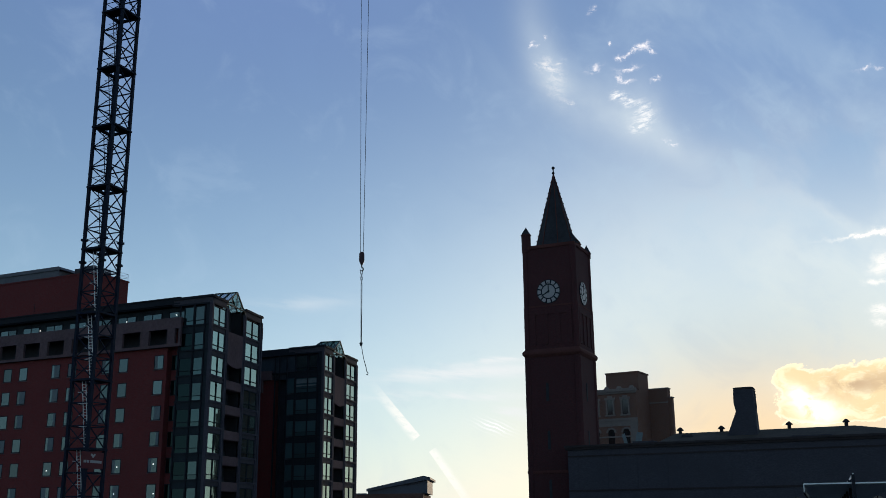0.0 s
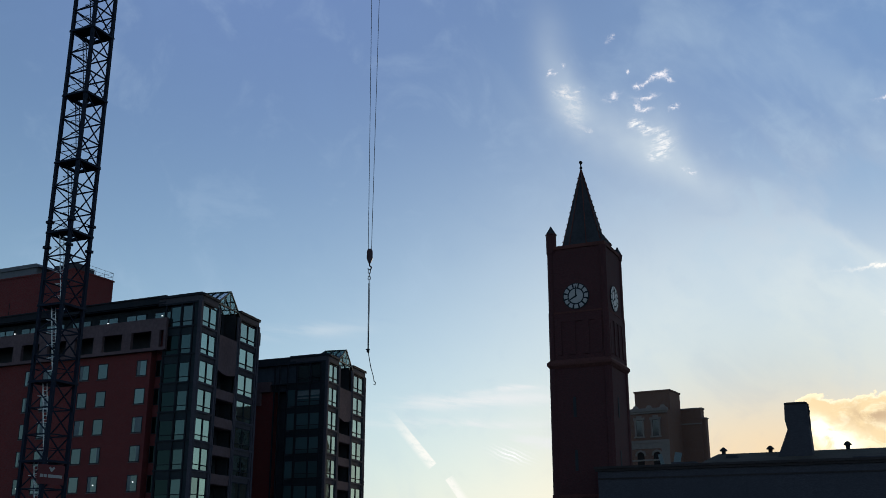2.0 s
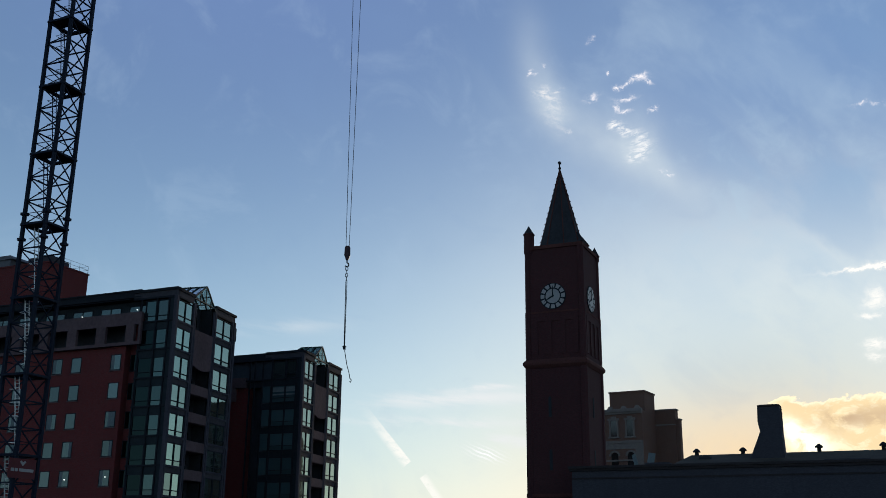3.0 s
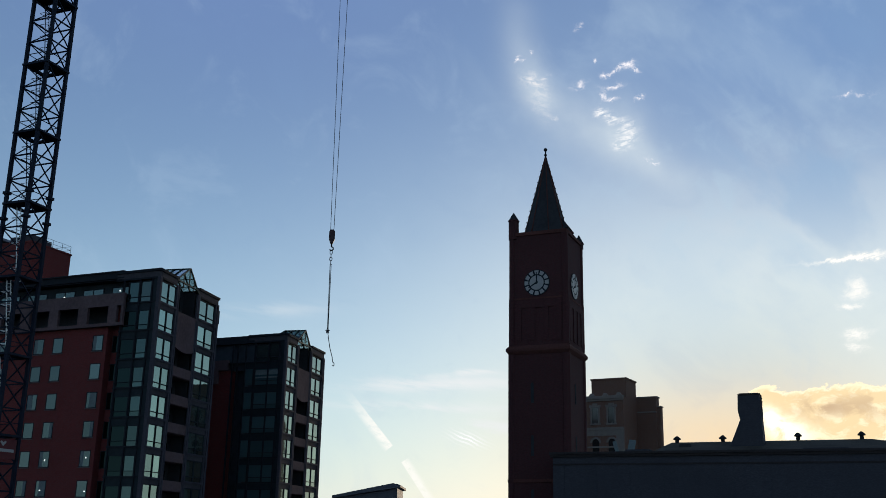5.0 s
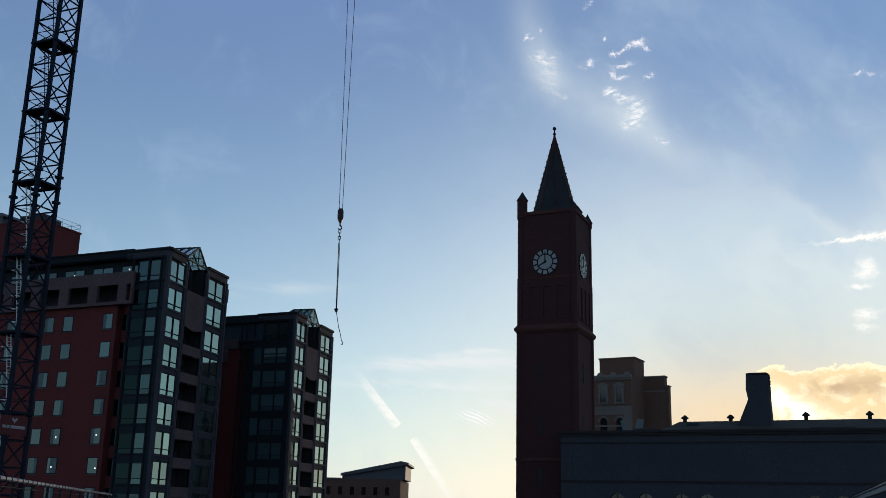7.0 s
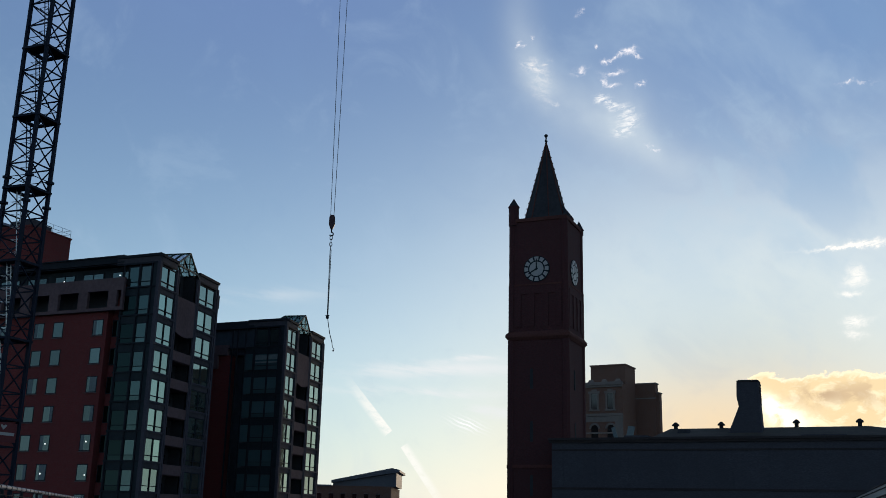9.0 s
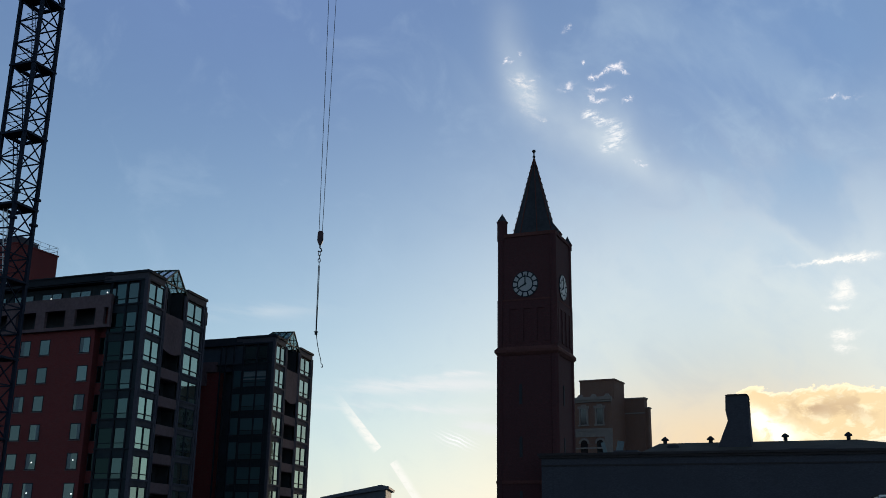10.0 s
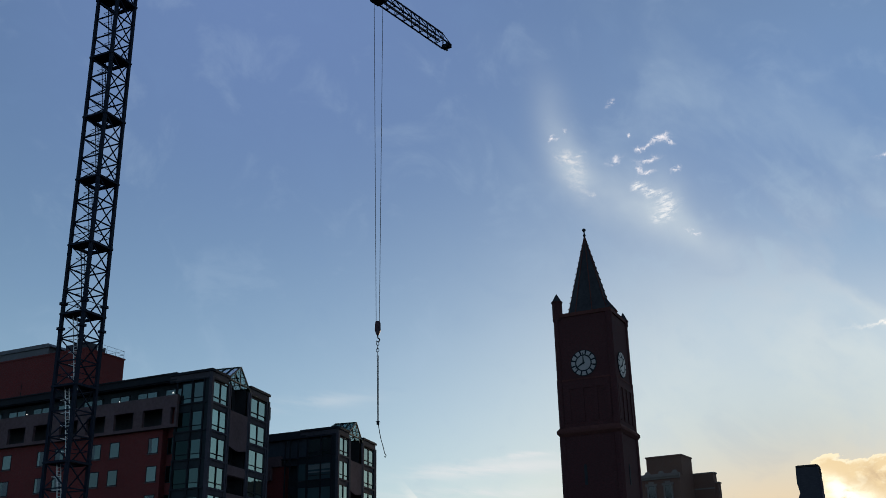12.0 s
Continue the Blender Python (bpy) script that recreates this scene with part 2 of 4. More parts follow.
def brickwork(name, colour, mortar, rough=0.85):
    """Courses of brick, 215 x 65 mm, with stains at a larger scale."""
    m = surface(name, colour, rough, 0, 0.3, 9.0, 0.18, 0.2, 0.15)
    nt = m.node_tree
    b = nt.nodes["Principled BSDF"]
    old = b.inputs["Base Color"].links[0].from_socket
    tc = nt.nodes.new("ShaderNodeTexCoord")
    sp, jn, s = nt.nodes.new("ShaderNodeSeparateXYZ"), nt.nodes.new("ShaderNodeCombineXYZ"), nt.nodes.new("ShaderNodeMath")
    nt.links.new(tc.outputs["Object"], sp.inputs[0])
    nt.links.new(sp.outputs[0], s.inputs[0]), nt.links.new(sp.outputs[1], s.inputs[1])
    nt.links.new(s.outputs[0], jn.inputs[0]), nt.links.new(sp.outputs[2], jn.inputs[1])
    br = nt.nodes.new("ShaderNodeTexBrick")
    br.inputs["Scale"].default_value, br.inputs["Brick Width"].default_value, br.inputs["Row Height"].default_value = 1.0, 0.225, 0.075
    br.inputs["Mortar Size"].default_value = 0.008
    br.inputs["Mortar"].default_value = (*mortar, 1)
    br.inputs["Color2"].default_value = tuple(c * 0.75 for c in colour) + (1,)
    nt.links.new(jn.outputs[0], br.inputs["Vector"])
    nt.links.new(old, br.inputs["Color1"])
    nt.links.new(br.outputs["Color"], b.inputs["Base Color"])
    return m


def coated_glass(name, colour, reflect=0.45, rough=0.03, spec=0.5):
    """Solar glass of an office front: a tinted mirror coat over a dark room, a little uneven from pane to pane."""
    m = bpy.data.materials.new(name)
    m.use_nodes = True
    nt, b = m.node_tree, m.node_tree.nodes["Principled BSDF"]
    b.inputs["Base Color"].default_value = (*colour, 1)
    b.inputs["Metallic"].default_value, b.inputs["Roughness"].default_value, b.inputs["Specular IOR Level"].default_value = reflect, rough, spec
    info, tc, n, bn = (nt.nodes.new("ShaderNode" + k) for k in ("ObjectInfo", "TexCoord", "TexNoise", "Bump"))
    n.inputs["Scale"].default_value = 0.5
    bn.inputs["Strength"].default_value, bn.inputs["Distance"].default_value = 0.12, 0.05
    nt.links.new(tc.outputs["Object"], n.inputs["Vector"]), nt.links.new(n.outputs[0], bn.inputs["Height"]), nt.links.new(bn.outputs[0], b.inputs["Normal"])
    mr, mix = nt.nodes.new("ShaderNodeMapRange"), nt.nodes.new("ShaderNodeMix")
    mr.inputs[3].default_value, mr.inputs[4].default_value = 0.65, 1.15
    nt.links.new(info.outputs["Random"], mr.inputs[0])
    mix.data_type, mix.blend_type = "RGBA", "MULTIPLY"
    mix.inputs[0].default_value, mix.inputs[6].default_value = 1, (*colour, 1)
    nt.links.new(mr.outputs[0], mix.inputs[7]), nt.links.new(mix.outputs[2], b.inputs["Base Color"])
    return m


def glowing(name, colour, strength):
    m = bpy.data.materials.new(name)
    m.use_nodes = True
    b = m.node_tree.nodes["Principled BSDF"]
    b.inputs["Base Color"].default_value = b.inputs["Emission Color"].default_value = (*colour, 1)
    b.inputs["Emission Strength"].default_value = strength
    return m


BRICK = brickwork("red_brick", (0.172, 0.030, 0.030), (0.12, 0.055, 0.052))
OLD_BRICK = brickwork("old_red_brick", (0.085, 0.028, 0.030), (0.062, 0.036, 0.036))
SOOTY_BRICK = brickwork("sooty_brick", (0.066, 0.062, 0.075), (0.056, 0.052, 0.060))
# Darker copy of the teal solar glass: shade of the front put into its colour.
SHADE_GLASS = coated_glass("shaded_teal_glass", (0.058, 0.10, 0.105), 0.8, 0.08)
# Teal glass for the wing front; its diffuse colour stands in for dim reflections.
WING_GLASS = coated_glass("wing_front_teal_glass", (0.10, 0.17, 0.185), 0.35, 0.15)
GREY_GLASS = coated_glass("old_grey_glass", (0.05, 0.05, 0.052), 0.7, 0.1)
BROWN_BRICK = brickwork("brown_brick", (0.19, 0.09, 0.062), (0.18, 0.13, 0.11))
CONCRETE = surface("pinkish_precast_concrete", (0.122, 0.080, 0.084), 0.9, grain=3, spec=0.1)
STONE = surface("grey_limestone", (0.21, 0.17, 0.15), 0.9, grain=4, spec=0.1)
SOOTY_STONE = surface("sooty_stone", (0.045, 0.036, 0.037), 0.9, grain=4, spec=0.1)
SANDSTONE = surface("brownstone_trim", (0.10, 0.04, 0.035), 0.9, grain=4, spec=0.1)
FRAME = surface("dark_bronze_metal", (0.022, 0.024, 0.03), 0.75, 0.0, 0.2, 5, 0.4, 0.05, 0.08)
GREEN_FRAME = surface("green_painted_steel", (0.014, 0.030, 0.025), 0.6, 0.0, 0.2, 5, 0.4, 0.05)
SLATE_PANEL = surface("slate_blue_panel", (0.040, 0.050, 0.064), 0.5, 0.0, 0.3, 2, 0.3, 0.03, 0.3)
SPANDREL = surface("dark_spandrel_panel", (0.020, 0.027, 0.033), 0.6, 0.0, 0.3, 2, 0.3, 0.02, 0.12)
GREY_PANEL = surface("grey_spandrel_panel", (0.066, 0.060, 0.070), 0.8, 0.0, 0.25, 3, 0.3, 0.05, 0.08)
POST_STEEL = surface("mauve_grey_painted_steel", (0.066, 0.060, 0.075), 0.8, 0.0, 0.25, 5, 0.4, 0.05, 0.08)
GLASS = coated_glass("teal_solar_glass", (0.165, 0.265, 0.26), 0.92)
# Teal glass darkened further: shade of front and recesses put into its colour.
DIM_GLASS = coated_glass("dimmed_teal_glass", (0.013, 0.026, 0.028), 0.8, 0.06, 0.05)
CURTAINED = coated_glass("curtained_window_glass", (0.088, 0.128, 0.134), 0.8, 0.12)
# Near-black colour that stands in for the shade of unlit depths behind openings.
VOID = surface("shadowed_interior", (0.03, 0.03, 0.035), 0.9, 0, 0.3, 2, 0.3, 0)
ROOFING = surface("roofing_felt", (0.10, 0.08, 0.066), 0.95, 0, 0.3, 5, 0.3, 0.2, 0.05)
SLATE = surface("weathered_slate", (0.040, 0.039, 0.044), 0.85, 0, 0.35, 3, 0.4, 0.3, 0.12)
CRANE_BLUE = surface("dark_blue_crane_paint", (0.006, 0.010, 0.024), 0.6, 0.0, 0.3, 4, 0.5, 0.05, 0.12)
GALVANISED = surface("galvanised_steel", (0.55, 0.57, 0.60), 0.38, 0.8, 0.2, 8, 0.6, 0.05)
ROPE = surface("steel_wire_rope", (0.035, 0.035, 0.04), 0.7, 0.2, 0.2, 10, 0.6, 0)
HOOK_RED = surface("dark_red_hook_paint", (0.045, 0.014, 0.02), 0.5, 0.1, 0.3, 10, 1, 0.05)
SIGN_RED = surface("red_banner", (0.11, 0.012, 0.016), 0.7, 0, 0.2, 5, 0.5, 0)
WHITE = surface("white_paint", (0.75, 0.75, 0.74), 0.6, 0, 0.08, 4, 0.5, 0.05)
CURTAIN = surface("pale_curtain_cloth", (0.15, 0.175, 0.18), 0.9, 0, 0.35, 9, 0.6, 0.1)
DIAL = surface("milky_clock_glass", (0.33, 0.31, 0.31), 0.4, 0, 0.12, 4, 0.5, 0)
IRON = surface("black_cast_iron", (0.025, 0.025, 0.03), 0.8, 0.0, 0.3, 6, 1, 0.1, 0.1)
METAL_ROOF = surface("pale_sheet_metal_roof", (0.55, 0.58, 0.62), 0.35, 0.6, 0.15, 3, 0.3, 0.05)
DARK_CLAD = surface("dark_grey_cladding", (0.10, 0.10, 0.115), 0.6, 0, 0.2, 3, 0.3, 0.05)
ASPHALT = surface("asphalt", (0.05, 0.05, 0.052), 0.9, 0, 0.3, 8, 0.1, 0.3)
PAVING = surface("concrete_paving", (0.30, 0.29, 0.27), 0.9, 0, 0.2, 4, 0.3, 0.2)
LAMP_GLOW = glowing("lit_ceiling_lamp", (1.0, 0.95, 0.85), 1.0)
PALE_PIPE = surface("pale_grey_pipe", (0.30, 0.28, 0.29), 0.45, 0.2, 0.2, 6, 1, 0.05)


# ---- small builders ----
def box(bm, x0, x1, y0, y1, z0, z1, bevel=0.0):
    vs = [bm.verts.new(p) for p in ((x0, y0, z0), (x1, y0, z0), (x1, y1, z0), (x0, y1, z0), (x0, y0, z1), (x1, y0, z1), (x1, y1, z1), (x0, y1, z1))]
    fs = [bm.faces.new([vs[i] for i in q]) for q in ((3, 2, 1, 0), (4, 5, 6, 7), (0, 1, 5, 4), (1, 2, 6, 5), (2, 3, 7, 6), (3, 0, 4, 7))]
    if bevel:
        bmesh.ops.bevel(bm, geom=list({e for f in fs for e in f.edges}), offset=bevel, segments=1, affect="EDGES")
    return bm


def boxes(*rows, bevel=0.0):
    bm = bmesh.new()
    for r in rows:
        box(bm, *r, bevel=bevel)
    return bm


def beam(bm, a, b, r, sides=4):
    """A straight bar of radius r from a to b."""
    a, b = Vector(a), Vector(b)
    m = (b - a).to_track_quat("Z", "Y").to_matrix()
    rings = []
    for p in (a, b):
        rings.append([bm.verts.new(p + m @ Vector((r * math.cos(2 * math.pi * (k + 0.5) / sides), r * math.sin(2 * math.pi * (k + 0.5) / sides), 0))) for k in range(sides)])
    for k in range(sides):
        bm.faces.new((rings[0][k], rings[0][(k + 1) % sides], rings[1][(k + 1) % sides], rings[1][k]))
    bm.faces.new(rings[0][::-1]), bm.faces.new(rings[1])
    return bm


def prism(bm, outline, z0, z1, top=1.0, cx=0.0, cy=0.0):
    """An outline in plan raised from z0 to z1; top scales the upper end about (cx, cy)."""
    lo = [bm.verts.new((x, y, z0)) for x, y in outline]
    n = len(lo)
    if top <= 0:
        tip = bm.verts.new((cx, cy, z1))
        for k in range(n):
            bm.faces.new((lo[k], lo[(k + 1) % n], tip))
    else:
        hi = [bm.verts.new((cx + (x - cx) * top, cy + (y - cy) * top, z1)) for x, y in outline]
        for k in range(n):
            bm.faces.new((lo[k], lo[(k + 1) % n], hi[(k + 1) % n], hi[k]))
        bm.faces.new(hi)
    bm.faces.new(lo[::-1])
    return bm


def ring(sides, r, cx=0.0, cy=0.0, turn=0.5):
    return [(cx + r * math.cos(2 * math.pi * (k + turn) / sides), cy + r * math.sin(2 * math.pi * (k + turn) / sides)) for k in range(sides)]


def slab(bm, outline, y0, y1):
    """An outline in x and z given depth from y0 to y1 (front first)."""
    a = [bm.verts.new((x, y0, z)) for x, z in outline]
    b = [bm.verts.new((x, y1, z)) for x, z in outline]
    n = len(a)
    for k in range(n):
        bm.faces.new((a[k], a[(k + 1) % n], b[(k + 1) % n], b[k]))
    bm.faces.new(a[::-1]), bm.faces.new(b)
    return bm


def mesh_of(name, bm, material):
    me = bpy.data.meshes.new(name)
    bmesh.ops.recalc_face_normals(bm, faces=bm.faces)
    bm.to_mesh(me)
    bm.free()
    me.materials.append(material)
    return me


def part(name, bm, material, parent, label="", m=None):
    """One mesh object under a thing or a part; bm may be a mesh that is shared."""
    ob = new(name, bm if isinstance(bm, bpy.types.Mesh) else mesh_of(name, bm, material))
    ob.parent = parent
    if m is not None:
        ob.matrix_basis = m
    return tagged(ob, label)


def each(name, rows, material, parent, label=""):
    """One part for each box."""
    for r in rows:
        part(name, boxes(r), material, parent, label)


def thing(name, m, label, category, group=""):
    ob = new(name)
    ob.empty_display_size = 0.5
    ob.matrix_basis = m
    return tagged(ob, label, category, group)


GRID = -24.0
U = Vector((math.cos(radians(GRID)), math.sin(radians(GRID)), 0))
V = Vector((-U.y, U.x, 0))

# ---- ground ----
ground = tagged(new("ground", mesh_of("ground", boxes((-3000, 3000, -3000, 3000, -0.5, 0)), ASPHALT)), "dark asphalt ground of the street", "ground", kind="structure")
pave = new("pavement", mesh_of("pavement", boxes((-60, 70, -8, -1.5, 0, 0.14), bevel=0.03), PAVING))
pave.matrix_basis = pose(22, 128, 0, 0, 0, GRID)
tagged(pave, "pale concrete pavement along the station", "pavement", kind="structure")

STOREY = 3.2

# ---- hotel with a glazed end ----
def window_mesh_set(w, h, deep=0.12):
    f = mesh_of("window", boxes((-w / 2, -w / 2 + 0.09, -0.03, deep, 0, h), (w / 2 - 0.09, w / 2, -0.03, deep, 0, h), (-w / 2 + 0.09, w / 2 - 0.09, -0.03, deep, 0, 0.09),
                                (-w / 2 + 0.09, w / 2 - 0.09, -0.03, deep, h - 0.09, h)), FRAME)
    return f


END_TURN = Matrix.Rotation(radians(10), 4, "Z") @ Matrix.Diagonal((1, 1.338, 1, 1))


def glazed_end(hotel, top, face_floors, inner=-6.0):
    """The glass end of the hotel: two bays of windows with balconies between them, a steel frame and a small glass gable."""
    beams = [top - 3.8 - STOREY * k for k in range(9)]
    L = 11.26
    def skew(x, y):
        p = END_TURN @ Vector((x, y, 0))
        return p.x, p.y

    def rpart(name, bm, material, parent, label=""):
        """A part of the end wall, which stands at 100 degrees to the front."""
        bm.transform(END_TURN)
        return part(name, bm, material, parent, label)

    far_y = skew(-0.4, L - 0.3)[1]
    outline = [(inner, 0.4), (-0.42, 0.4), skew(-0.4, 0.5), skew(-0.4, 2.95), skew(-1.9, 2.95), skew(-1.9, 7.1), skew(-0.4, 7.1), skew(-0.4, L - 0.3), (inner, far_y)]
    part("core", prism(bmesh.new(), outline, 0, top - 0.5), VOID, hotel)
    part("roof", prism(bmesh.new(), [(-6.0, 0.3), (-0.3, 0.3), skew(-0.3, 3.0), skew(-3.4, 3.0), skew(-3.4, 7.2), skew(-0.3, 7.2), skew(-0.3, L - 0.2), (-6.0, far_y)], top - 0.5, top - 0.35), ROOFING, hotel)
    part("parapet", boxes((-6.0, 0.06, -0.06, 0.3, top - 0.95, top - 0.3)), GREY_PANEL, hotel, "grey metal parapet")
    part("cornice", boxes((-6.0, 0.22, -0.22, 0.4, top - 0.3, top)), FRAME, hotel)
    part("cornice", boxes((-6.0, 0.16, -0.16, -0.06, top - 1.15, top - 0.95)), FRAME, hotel)
    for y0, y1 in ((0.32, 3.05), (7.2, L)):
        rpart("parapet", boxes((-0.3, 0.06, y0, y1, top - 0.95, top - 0.3)), GREY_PANEL, hotel, "grey metal parapet")
        rpart("cornice", boxes((-0.4, 0.22, y0, y1 + 0.1, top - 0.3, top)), FRAME, hotel)
        rpart("cornice", boxes((0.06, 0.16, y0, y1, top - 1.15, top - 0.95)), FRAME, hotel)
    # posts of the steel frame
    for x, y, r in ((0.02, 0.02, 0.20), (0.06, 3.08, 0.12), (0.06, 3.4, 0.10), (0.06, 6.95, 0.10), (0.06, 7.25, 0.13), (0.04, L - 0.08, 0.16), (0.1, 10.75, 0.09)):
        rpart("post", boxes((x - r, x + r, y - r, y + r, 0, top - 0.95), bevel=0.03), POST_STEEL, hotel)
    part("corner_panel", boxes((-0.85, -0.26, -0.04, 0.3, 0, top - 1.15)), SPANDREL, hotel)
    pane = {}
    for y0, y1 in ((0.32, 2.92), (7.4, 10.6)):
        for k, zb in enumerate(beams):
            if zb < 0.5:
                continue
            rpart("beam", boxes((-0.05, 0.18, y0 - 0.25, y1 + 0.35, zb - 0.11, zb + 0.11)), POST_STEEL, hotel)
            hgt = 2.45 if k else 2.4
            bay = rpart("window", boxes((0.0, 0.1, y0, y1, zb + 0.62, zb + 0.70), (0.0, 0.1, (y0 + y1) / 2 - 0.04, (y0 + y1) / 2 + 0.04, zb + 0.11, zb + 0.62),
                                       (0.0, 0.1, (y0 + y1) / 2 - 0.04, (y0 + y1) / 2 + 0.04, zb + 0.70, zb + hgt), (0.0, 0.1, y0, y1, zb + hgt, zb + hgt + 0.1)), FRAME, hotel)
            mid = (y0 + y1) / 2
            for a, b in ((y0, mid - 0.05), (mid + 0.05, y1)):
                for lo, hi in ((0.11, 0.62), (0.70, hgt)):
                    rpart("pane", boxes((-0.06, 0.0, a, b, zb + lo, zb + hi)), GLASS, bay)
            if k:
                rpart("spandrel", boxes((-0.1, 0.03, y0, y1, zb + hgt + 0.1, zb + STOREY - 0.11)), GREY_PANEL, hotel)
    rpart("end_panel", boxes((-0.4, 0.02, 10.62, L - 0.24, 0, top - 0.96)), GREY_PANEL, hotel)
    # balconies between the bays: one tall solid panel above, open ones below
    bm = bmesh.new()
    slab(bm, [(3.55 + 3.3 * k / 8, top - 8.1 - 0.35 * math.sin(math.pi * k / 8)) for k in range(9)] + [(6.85, top - 3.95), (3.55, top - 3.95)], -0.12, 0.12)
    bm.transform(Matrix(((0, 1, 0, 0), (1, 0, 0, 0), (0, 0, 1, 0), (0, 0, 0, 1))))
    rpart("balcony_panel", bm, CONCRETE, hotel, "tall pinkish solid balcony panel")
    for k in range(2, 9):
        zb = top - 3.85 - STOREY * k
        if zb < 0.8:
            continue
        rpart("balcony_parapet", boxes((-0.14, 0.1, 3.5, 6.85, zb - 1.15, zb), bevel=0.03), CONCRETE, hotel, "pinkish concrete balcony parapet")
        rpart("balcony_slab", boxes((-1.9, -0.14, 3.4, 6.95, zb - 1.2, zb - 1.0)), CONCRETE, hotel)
        rpart("balcony_door", boxes((-1.88, -1.8, 3.9, 6.4, zb - 1.0, zb + 1.2)), DIM_GLASS, hotel)
    rpart("top_door", boxes((-1.88, -1.8, 3.9, 6.4, top - 3.7, top - 1.4)), DIM_GLASS, hotel)
    # glass gable over the balconies
    zr, xb = top + 1.75, -4.2
    gable = rpart("glass_gable", boxes((-0.1, 0.1, 3.0, 7.3, top - 0.42, top - 0.3)), GREEN_FRAME, hotel, "small gabled roof of glass on green steel bars")
    bm = bmesh.new()
    for x in (0.0, -1.05, -2.1, -3.15):
        beam(bm, (x, 3.1, top - 0.15), (x, 5.25, zr), 0.10), beam(bm, (x, 7.25, top - 0.75), (x, 5.25, zr), 0.10)
    beam(bm, (0.05, 5.25, zr), (-3.15, 5.25, zr), 0.08)
    for s in (0.33, 0.66):
        beam(bm, (0, 3.1 + 2.15 * s, top - 0.15 + 1.5 * s), (-3.15, 3.1 + 2.15 * s, top - 0.15 + 1.5 * s), 0.065)
        beam(bm, (0, 7.25 - 2.0 * s, top - 0.75 + 2.13 * s), (-3.15, 7.25 - 2.0 * s, top - 0.75 + 2.13 * s), 0.065)
    beam(bm, (0, 5.25, zr), (0, 5.25, top - 0.9), 0.065), beam(bm, (0, 4.2, top + 0.6), (0, 4.2, top - 0.9), 0.065), beam(bm, (0, 6.2, top + 0.3), (0, 6.2, top - 0.9), 0.065)
    beam(bm, (0, 3.1, top - 0.25), (0, 7.25, top - 0.35), 0.06), beam(bm, (xb, 3.1, top - 0.1), (-3.15, 5.25, zr), 0.10), beam(bm, (xb, 7.25, top - 0.1), (-3.15, 5.25, zr), 0.10)
    rpart("bars", bm, GREEN_FRAME, gable)
    bm = bmesh.new()
    for pts in (((-0.02, 3.1, top - 0.15), (-3.15, 3.1, top - 0.15), (-3.15, 5.25, zr - 0.03), (-0.02, 5.25, zr - 0.03)), ((-0.02, 7.25, top - 0.75), (-0.02, 5.25, zr - 0.03), (-3.15, 5.25, zr - 0.03), (-3.15, 7.25, top - 0.75))):
        bm.faces.new([bm.verts.new(p) for p in pts])
    bmesh.ops.solidify(bm, geom=bm.faces[:], thickness=0.02)
    rpart("roof_pane", bm, CLEAR, gable)
    # front of the glazed end
    for k, zb in enumerate(beams):
        if zb < 0.5:
            continue
        part("beam", boxes((-5.0, -0.26, -0.16, 0.0, zb - 0.09, zb + 0.09)), FRAME, hotel)
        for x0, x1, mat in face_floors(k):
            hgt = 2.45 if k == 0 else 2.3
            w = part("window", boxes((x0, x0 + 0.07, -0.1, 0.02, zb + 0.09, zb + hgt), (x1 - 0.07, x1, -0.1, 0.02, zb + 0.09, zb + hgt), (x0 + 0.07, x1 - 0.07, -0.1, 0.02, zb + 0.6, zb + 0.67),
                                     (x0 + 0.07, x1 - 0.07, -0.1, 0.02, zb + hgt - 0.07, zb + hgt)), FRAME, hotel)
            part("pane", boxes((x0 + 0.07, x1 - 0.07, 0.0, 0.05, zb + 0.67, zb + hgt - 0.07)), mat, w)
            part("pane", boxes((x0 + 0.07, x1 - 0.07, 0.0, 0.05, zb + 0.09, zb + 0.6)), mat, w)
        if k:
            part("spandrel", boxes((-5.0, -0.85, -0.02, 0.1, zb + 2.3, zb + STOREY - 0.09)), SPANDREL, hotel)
    for x in (-4.8, -2.6, -0.9):
        part("post", boxes((x - 0.08, x + 0.08, -0.17, 0.0, 0, top - 1.15)), FRAME, hotel)


CLEAR = bpy.data.materials.new("clear_roof_glass")
CLEAR.use_nodes = True
CLEAR.node_tree.nodes["Principled BSDF"].inputs["Base Color"].default_value = (0.20, 0.33, 0.28, 1)
CLEAR.node_tree.nodes["Principled BSDF"].inputs["Roughness"].default_value = 0.05
CLEAR.node_tree.nodes["Principled BSDF"].inputs["Transmission Weight"].default_value = 1.0
CLEAR.node_tree.nodes["Principled BSDF"].inputs["IOR"].default_value = 1.05

